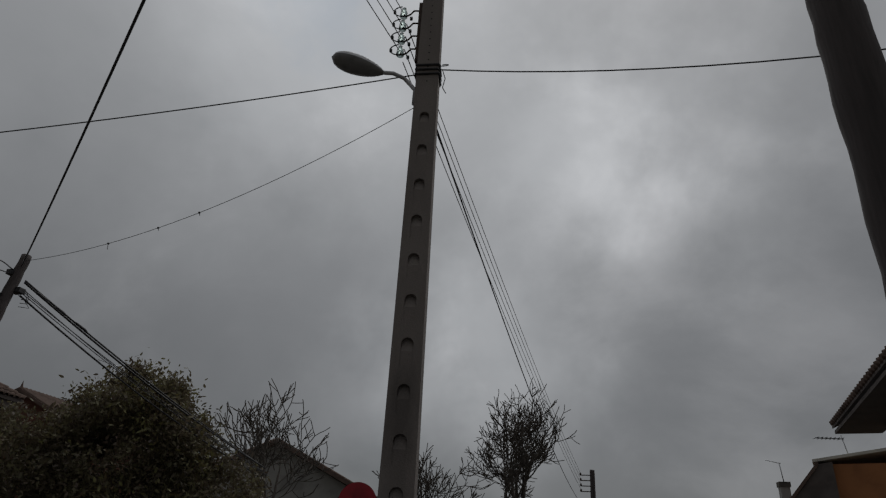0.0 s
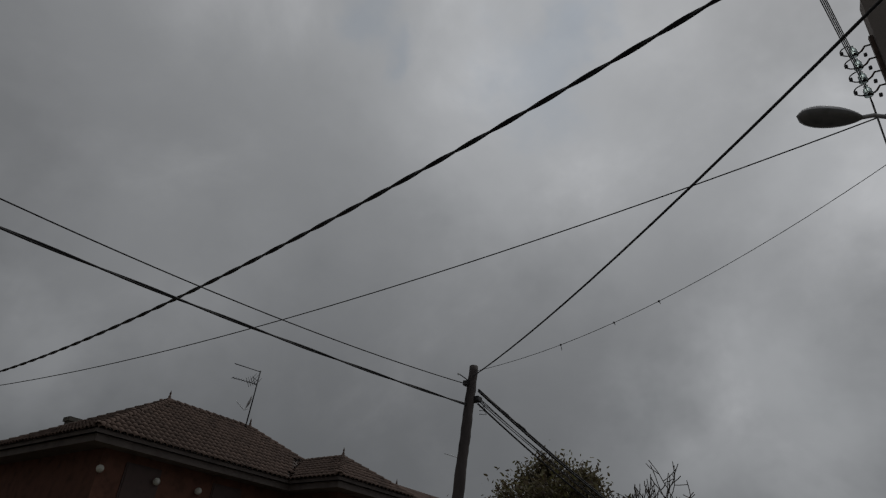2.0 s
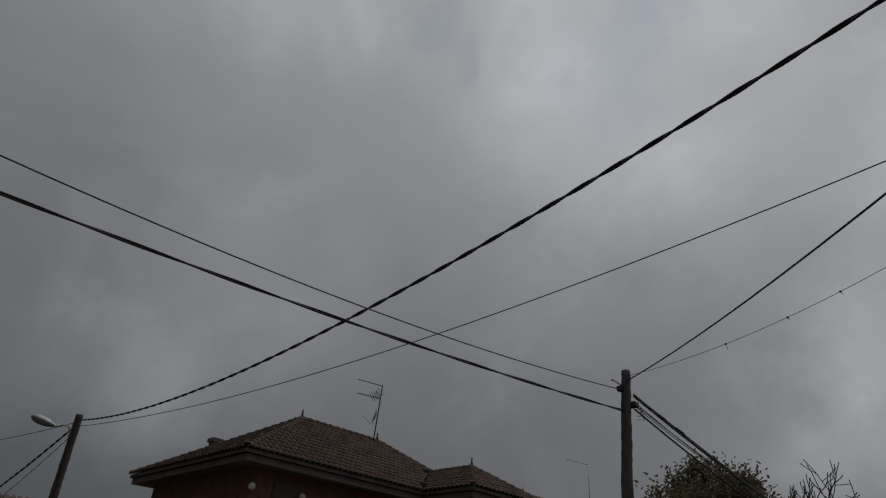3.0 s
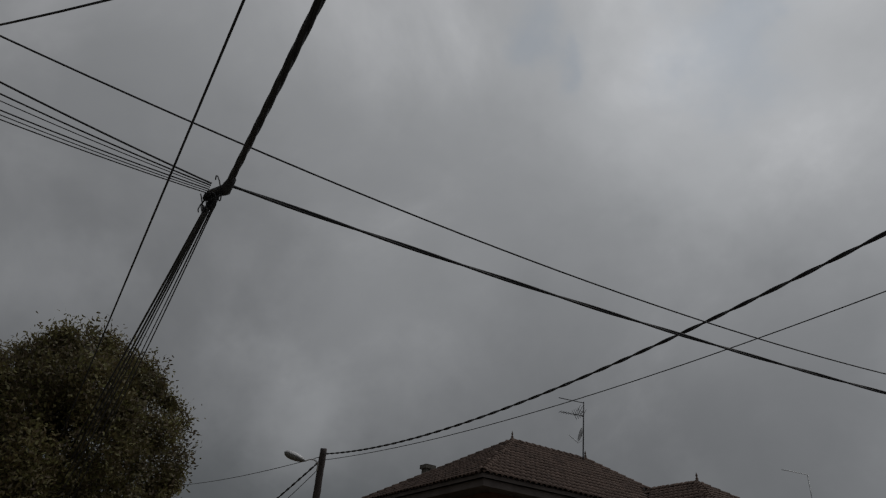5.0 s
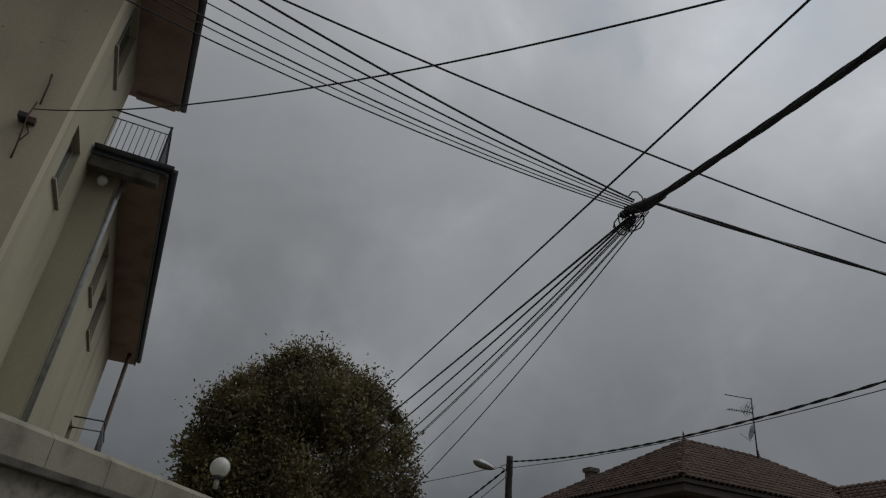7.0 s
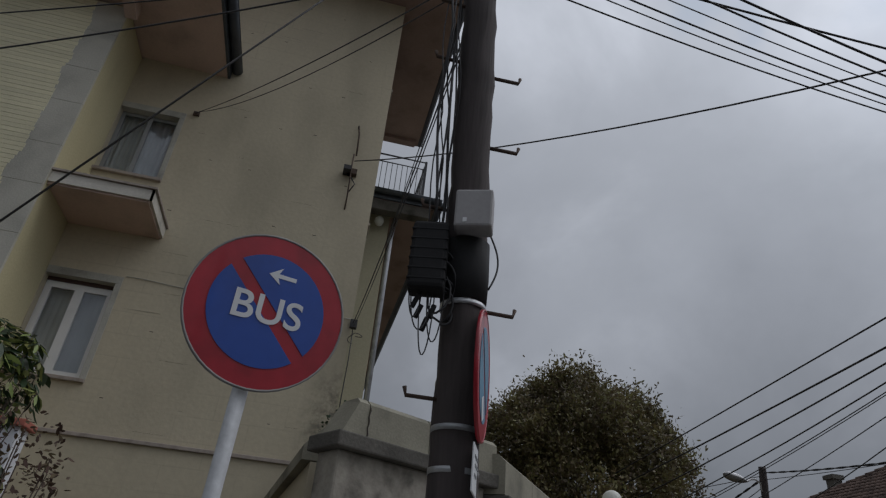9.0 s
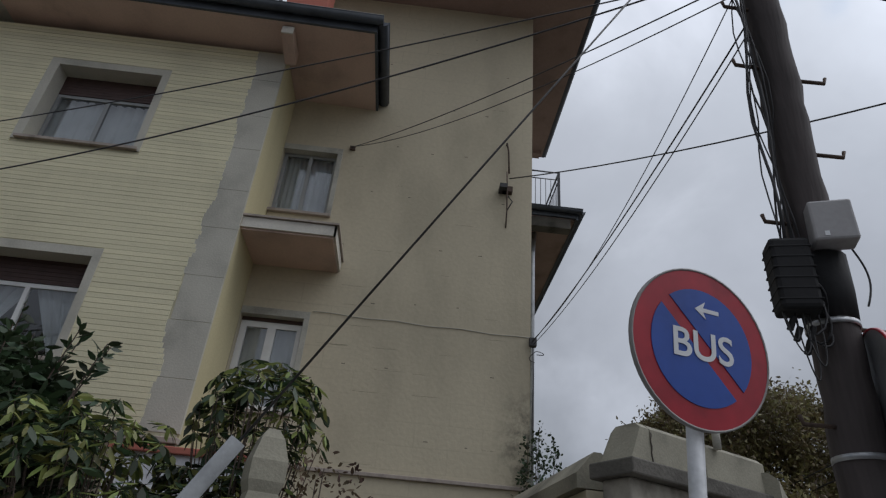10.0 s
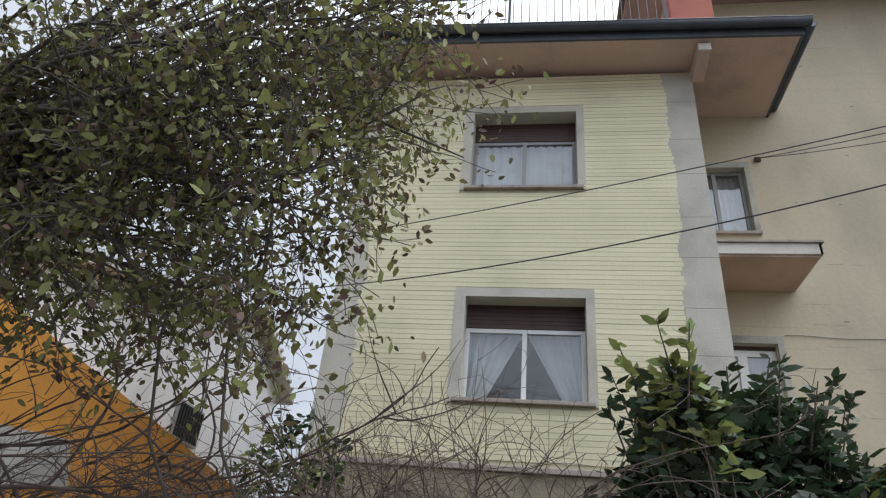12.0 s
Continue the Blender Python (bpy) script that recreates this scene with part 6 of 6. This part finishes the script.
leafy_tree("round dense olive-green tree turning brown", (-23.2, -4.2, -0.1), (-23.18, -4.12, 4.03), (2.36, 2.47, 3.02), 80000, 0.10, LEAF_OLIVE, 0.16, 800, 0.13, LEAF_GARDEN, 0.3, 90, (((-23.08, -3.43, 2.98), (2.3, 2.38, 1.68), 12000), ((-22.66, -5.36, 2.87), (1.9, 1.42, 1.58), 8000)))
leafy_tree("dark evergreen garden tree behind the wooden pole", (-10.9, 14.4, -0.1), (-11.2, 14.3, 2.95), (2.0, 1.9, 2.35), 30000, 0.125, LEAF_GARDEN, 0.13, 260, 0.17, LEAF_OLIVE, 0.3, 40, (((-13.1, 12.6, 2.4), (1.9, 1.7, 1.7), 18000), ((-9.3, 15.4, 2.2), (1.5, 1.4, 1.4), 11000)))
leafy_tree("thin grey-green shrub beside the building corner", (-17.9, -9.75, -0.1), (-17.9, -9.75, 2.35), (0.4, 0.35, 1.15), 1500, 0.09, LEAF_DARK, 0.05, 60, 0.14, None, 0.2, 8)


def bare_tree(label, foot, height, r, spread, depth, seed):
    rng.seed(seed)
    tree = thing("bare_tree", label, "tree")
    b = Build()
    fork = Vector(foot) + Vector((0.1, 0, height * 0.34))
    part("trunk", Build().tube([foot, fork], [r * 1.25, r], 10), BARK, tree)
    for k in range(5):
        b = Build()
        a = 2 * math.pi * k / 5 + rng.uniform(-0.3, 0.3)
        limb(b, fork, (spread * math.cos(a), spread * math.sin(a), 1.0), r * 0.62, height * 0.26, depth, 0.32, 3, 0.22, 0.015, None, 0.72)
        part("branch", b, BARK, tree)


bare_tree("bare knobbly winter tree with many twigs", (-2.6, 24.8, -0.1), 6.7, 0.17, 0.5, 5, 14)
bare_tree("slim bare winter tree in front of a pale house", (-10.1, 19.7, -0.1), 6.4, 0.10, 0.35, 4, 5)
bare_tree("small bare tree behind the concrete pole", (-6.0, 24.6, -0.1), 5.0, 0.07, 0.5, 4, 8)
rng.seed(21)


def overhanging_tree():
    tree = thing("tree", "overhanging garden tree with sparse yellow-green leaves", "tree")
    b, tips = Build(), []
    top = Vector((-13.0, -23.0, 3.6))
    b.tube([(-13.1, -23.3, -0.1), (-13.1, -23.2, 1.5), top], [0.16, 0.14, 0.12], 12)
    # the great limbs that sweep out over the wall
    limbs = (
        ((-12.41, -21.04, 4.47), (-12.33, -20.09, 4.90), (-12.33, -19.19, 5.00), (-12.33, -18.58, 4.85), (-12.28, -17.90, 4.58), (-12.24, -17.05, 4.09)),
        ((-12.41, -20.70, 4.13), (-12.24, -20.17, 4.73), (-12.16, -20.19, 5.58), (-12.07, -19.94, 6.17)),
        ((-12.33, -20.09, 4.91), (-12.24, -19.43, 5.28), (-12.24, -18.92, 5.62), (-12.16, -18.41, 5.79), (-12.16, -17.81, 5.83)),
        ((-12.50, -21.13, 4.05), (-12.41, -20.36, 3.92), (-12.33, -19.68, 3.58), (-12.33, -19.34, 3.37)),
        ((-12.58, -20.96, 4.30), (-12.67, -19.94, 4.39), (-12.75, -19.09, 4.22), (-12.75, -18.24, 3.92)),
    )
    for way in limbs:
        way = [top] + [Vector(p) for p in way] if way[0][1] < -20.6 else [Vector(p) for p in way]
        b.tube(way, [0.07 * (1 - 0.93 * i / (len(way) - 1)) for i in range(len(way))], 8, close=False)
    for k in range(80):
        v = Vector((rng.gauss(0, 1), rng.gauss(0.05, 1), rng.gauss(0.0, 0.8))).normalized() * rng.uniform(0.35, 0.95)
        goal = Vector((-11.95 + v.x * 1.0, -19.2 + v.y * 1.95, 4.62 + v.z * 1.6))
        if k % 10 in (0, 5, 8):
            # boughs that hang low over the wall
            goal = Vector((-12.2 + rng.uniform(-0.4, 0.4), rng.uniform(-20.6, -18.3), rng.uniform(2.75, 3.6)))
        if k % 3 == 1:
            # the outermost boughs, which reach past the corner of the house
            goal = Vector((-12.0 + rng.uniform(-0.45, 0.4), rng.uniform(-18.8, -17.95), rng.uniform(3.4, 5.2)))
        mid = top.lerp(goal, 0.5) + Vector((rng.uniform(-0.2, 0.2), rng.uniform(-0.2, 0.2), 0.35))
        pts = [top, top.lerp(mid, 0.6) + Vector((0, 0, 0.12)), mid, mid.lerp(goal, 0.55) + Vector((0, 0, 0.08)), goal]
        for q in pts[1:4]:
            q += Vector((rng.gauss(0, 0.10), rng.gauss(0, 0.10), rng.gauss(0, 0.13)))
        b.tube(pts, [0.05, 0.04, 0.028, 0.02, 0.012], 6, close=False)
        for q in (mid, pts[3], goal, goal):
            d = (goal - mid).normalized() + Vector((rng.gauss(0, 0.6), rng.gauss(0, 0.6), rng.gauss(-0.1, 0.5)))
            limb(b, q, d, 0.011, 0.55, 2, 0.35, 3, -0.05, 0.003, tips, 0.72)
    for p in ((-12.5, -18.5, 3.4), (-12.4, -18.9, 3.4)):
        b.tube([p, (p[0] + 0.05, p[1] + 0.04, p[2] - 0.6), (p[0] - 0.04, p[1] + 0.12, p[2] - 1.2), (p[0] - 0.3, p[1] + 0.3, 1.75)], 0.010, 6)
    part("trunk", b, BARK, tree)
    t = np.array([tuple(p) for p in tips])
    for count, size, mat, label in ((18500, 0.068, LEAF_AUTUMN, ""), (5500, 0.062, LEAF_DEAD, "withered brown leaves")):
        who = nrg.integers(0, len(t), count)
        p = t[who] + nrg.normal(size=(count, 3)) * 0.085
        # the upper crown has shed half of its leaves towards the house
        shed = (p[:, 1] > -19.5) & (p[:, 1] < -18.2) & (p[:, 2] > 4.1) & (nrg.random(count) < 0.5)
        p = p[~shed]
        foliage("crown", p, np.zeros_like(p), size, mat, tree, 0.48, label, droop=0.6)


overhanging_tree()


def shrub(label, centre, radii, whorls, leaf, material, per=8, ratio=0.42, second=None, foot=None, sprigs=0, tilt=(-1.0, 1.6), loose=1.0):
    """A shrub of upright shoots with leaves in whorls."""
    bush = thing("shrub", label, "shrub")
    b = Build()
    base = Vector(foot or (centre[0], centre[1], 1.0))
    P, N = [], []
    for i in range(whorls):
        v = Vector((rng.gauss(0, 1), rng.gauss(0, 1), rng.gauss(0.25, 0.9))).normalized() * rng.uniform(0.45, 1.0) ** 0.5
        tip = Vector(centre) + Vector((v.x * radii[0], v.y * radii[1], v.z * radii[2]))
        if i % 6 == 0:
            b.tube([base + Vector((v.x * 0.15, v.y * 0.15, 0)), base.lerp(tip, 0.5) + Vector((0, 0, -0.05)), tip], [0.009, 0.007, 0.004], 5, close=False)
        for k in range(per):
            q = tip + Vector((rng.gauss(0, 0.035), rng.gauss(0, 0.035), rng.uniform(-0.12, 0.03)))
            P.append(tuple(q))
            a = 2 * math.pi * k / per + rng.uniform(-0.3, 0.3)
            N.append((math.cos(a) * 3, math.sin(a) * 3, rng.uniform(*tilt)))
    for i in range(sprigs):
        a = rng.uniform(0, 6.28)
        p = Vector(centre) + Vector((math.cos(a) * radii[0] * rng.uniform(0.1, 0.9), math.sin(a) * radii[1] * rng.uniform(0.1, 0.95), radii[2] * rng.uniform(0.55, 0.8)))
        d = Vector((math.cos(a) * 0.35, math.sin(a) * 0.35, 1.0)).normalized()
        h = rng.uniform(0.2, 0.42)
        b.tube([p - d * 0.2, p, p + d * h], [0.009, 0.007, 0.004], 5, close=False)
        for k in range(16):
            u = rng.uniform(0.0, 1.0)
            P.append(tuple(p + d * (h * u)))
            t = rng.uniform(0, 6.28)
            N.append((math.cos(t) * 3, math.sin(t) * 3, rng.uniform(0.0, 2.2)))
    part("branchwork", b, TWIG, bush)
    P, N = np.array(P), np.array(N)
    cut = len(P) if second is None else int(len(P) * 0.6)
    foliage("leaves", P[:cut], N[:cut], leaf, material, bush, ratio, loose=loose)
    if second is not None:
        foliage("leaves", P[cut:], N[cut:], leaf, second, bush, ratio, "paler leaves", loose=loose)


def umbrella_plant(label, centre, radii, heads, leaflet, foot):
    """Long stalks that each end in a wheel of drooping leaflets."""
    plant = thing("umbrella_plant", label, "shrub")
    b = Build()
    base = Vector(foot)
    P, N = [], []
    for i in range(heads):
        v = Vector((rng.gauss(0, 1), rng.gauss(0, 1), rng.gauss(0.35, 0.8))).normalized() * rng.uniform(0.35, 1.0) ** 0.45
        tip = Vector(centre) + Vector((v.x * radii[0], v.y * radii[1], v.z * radii[2]))
        axis = (Vector((v.x, v.y, 0.9)) + Vector((rng.gauss(0, 0.2), rng.gauss(0, 0.2), 0))).normalized()
        if i % 2 == 0:
            b.tube([base + Vector((v.x * 0.12, v.y * 0.12, 0)), base.lerp(tip, 0.6) + Vector((0, 0, 0.04)), tip], [0.010, 0.006, 0.003], 5, close=False)
        side = axis.orthogonal().normalized()
        other = axis.cross(side)
        n = rng.randint(7, 10)
        for k in range(n):
            t = 2 * math.pi * k / n + rng.uniform(-0.2, 0.2)
            d = side * math.cos(t) + other * math.sin(t) - axis * rng.uniform(0.15, 0.55)
            P.append(tuple(tip + d * 0.02))
            N.append(tuple(d * 3))
    part("branchwork", b, TWIG, plant)
    P, N = np.array(P), np.array(N)
    pale = nrg.random(len(P)) < 0.45
    foliage("leaves", P[~pale], N[~pale], leaflet, LEAF_DARK, plant, 0.34, "", 0.0, 0.10, True)
    foliage("leaves", P[pale], N[pale], leaflet, LEAF_LIME, plant, 0.34, "yellow-green leaflets", 0.0, 0.10, True)


shrub("tall dark green glossy shrub over the garden wall", (-14.0, -15.10, 2.18), (0.70, 0.98, 1.0), 1150, 0.120, LEAF_DARK, 8, 0.40, foot=(-14.0, -15.0, 0.3), sprigs=26, loose=0.55)
shrub("green shrub sprig standing above the hedge", (-13.05, -15.66, 2.62), (0.26, 0.29, 0.38), 90, 0.125, LEAF_DARK, 8, 0.42, LEAF_LIME, foot=(-13.3, -15.3, 0.6), sprigs=3, loose=0.6)
umbrella_plant("umbrella plant with yellow-green leaves beside the post", (-13.75, -12.88, 2.62), (0.46, 0.50, 0.50), 125, 0.115, (-13.75, -12.95, 0.3))
umbrella_plant("low umbrella plant with drooping leaves behind the post", (-13.72, -13.0, 1.98), (0.42, 0.62, 0.36), 100, 0.115, (-13.72, -13.0, 0.3))
umbrella_plant("variegated umbrella plant hanging over the wall", (-13.40, -13.95, 2.02), (0.55, 0.85, 0.60), 240, 0.12, (-13.6, -13.9, 0.3))
shrub("dark hedge of mixed leaves along the wall", (-13.5, -16.4, 1.55), (0.5, 0.7, 0.45), 160, 0.11, LEAF_DARK, 8, 0.40, foot=(-13.6, -16.6, 0.3), loose=0.6)
shrub("small leafy climber below the orange wall", (-13.3, -18.2, 2.2), (0.30, 0.40, 0.45), 90, 0.07, LEAF_DARK, 7, 0.5, LEAF_LIME, foot=(-13.5, -18.2, 0.3))
shrub("ivy at the foot of the building corner", (-17.2, -10.05, 2.9), (0.25, 0.3, 1.0), 120, 0.06, LEAF_DARK, 6, 0.6, foot=(-17.1, -10.3, 0.2))
shrub("withered shrub beside the garden post", (-13.6, -12.35, 2.05), (0.30, 0.35, 0.40), 60, 0.055, LEAF_DEAD, 7, 0.4, foot=(-13.6, -12.4, 0.4))


def bare_vine():
    vine = thing("bare_vine", "tangle of bare climbing stems over the garden wall", "vine")
    b = Build()

    def stem(b, p, d, r, steps, droop, depth):
        curl = Vector((rng.gauss(0, 1), rng.gauss(0, 1), rng.gauss(0, 1))) * 0.16
        pts = [p.copy()]
        for k in range(steps):
            d = (d + curl + Vector((rng.gauss(0, 0.10), rng.gauss(0, 0.10), -droop))).normalized()
            p = p + d * 0.085
            pts.append(p.copy())
            if depth and rng.random() < 0.22:
                stem(b, p, d + Vector((rng.gauss(0, 0.8), rng.gauss(0, 0.8), rng.gauss(0.2, 0.6))), r * 0.6, rng.randint(3, 8), droop, depth - 1)
        b.tube(pts, [max(0.0016, r * (1 - 0.7 * k / steps)) for k in range(steps + 1)], 5, close=False)

    for i in range(205):
        b = Build()
        p = Vector((-13.25 + rng.uniform(-0.35, 0.55), -16.4 - 5.0 * rng.random() ** 0.65, rng.uniform(1.5, 1.85)))
        stem(b, p, Vector((rng.gauss(0.1, 0.5), rng.gauss(0, 0.9), rng.uniform(0.5, 1.3))), rng.uniform(0.004, 0.011), rng.randint(6, 9 if p.y < -18.6 else 13), 0.08, 2)
        part("stem", b, TWIG, vine)
    for i in range(70):
        b = Build()
        p = Vector((-13.15 + rng.uniform(-0.3, 0.3), rng.uniform(-17.9, -16.1), rng.uniform(1.6, 1.9)))
        stem(b, p, Vector((rng.gauss(0, 0.3), rng.gauss(0, 0.6), 1.0)), rng.uniform(0.0035, 0.007), rng.randint(10, 18), 0.02, 2)
        part("stem", b, TWIG, vine)
    for i in range(34):
        b = Build()
        p = Vector((-13.2 + rng.uniform(-0.2, 0.5), -21.8 + 3.6 * rng.random(), rng.uniform(1.75, 2.3)))
        stem(b, p, Vector((rng.gauss(0, 0.15), 1.0, rng.uniform(0.0, 0.35))), rng.uniform(0.007, 0.015), rng.randint(16, 34), 0.012, 1)
        part("stem", b, TWIG, vine)


bare_vine()
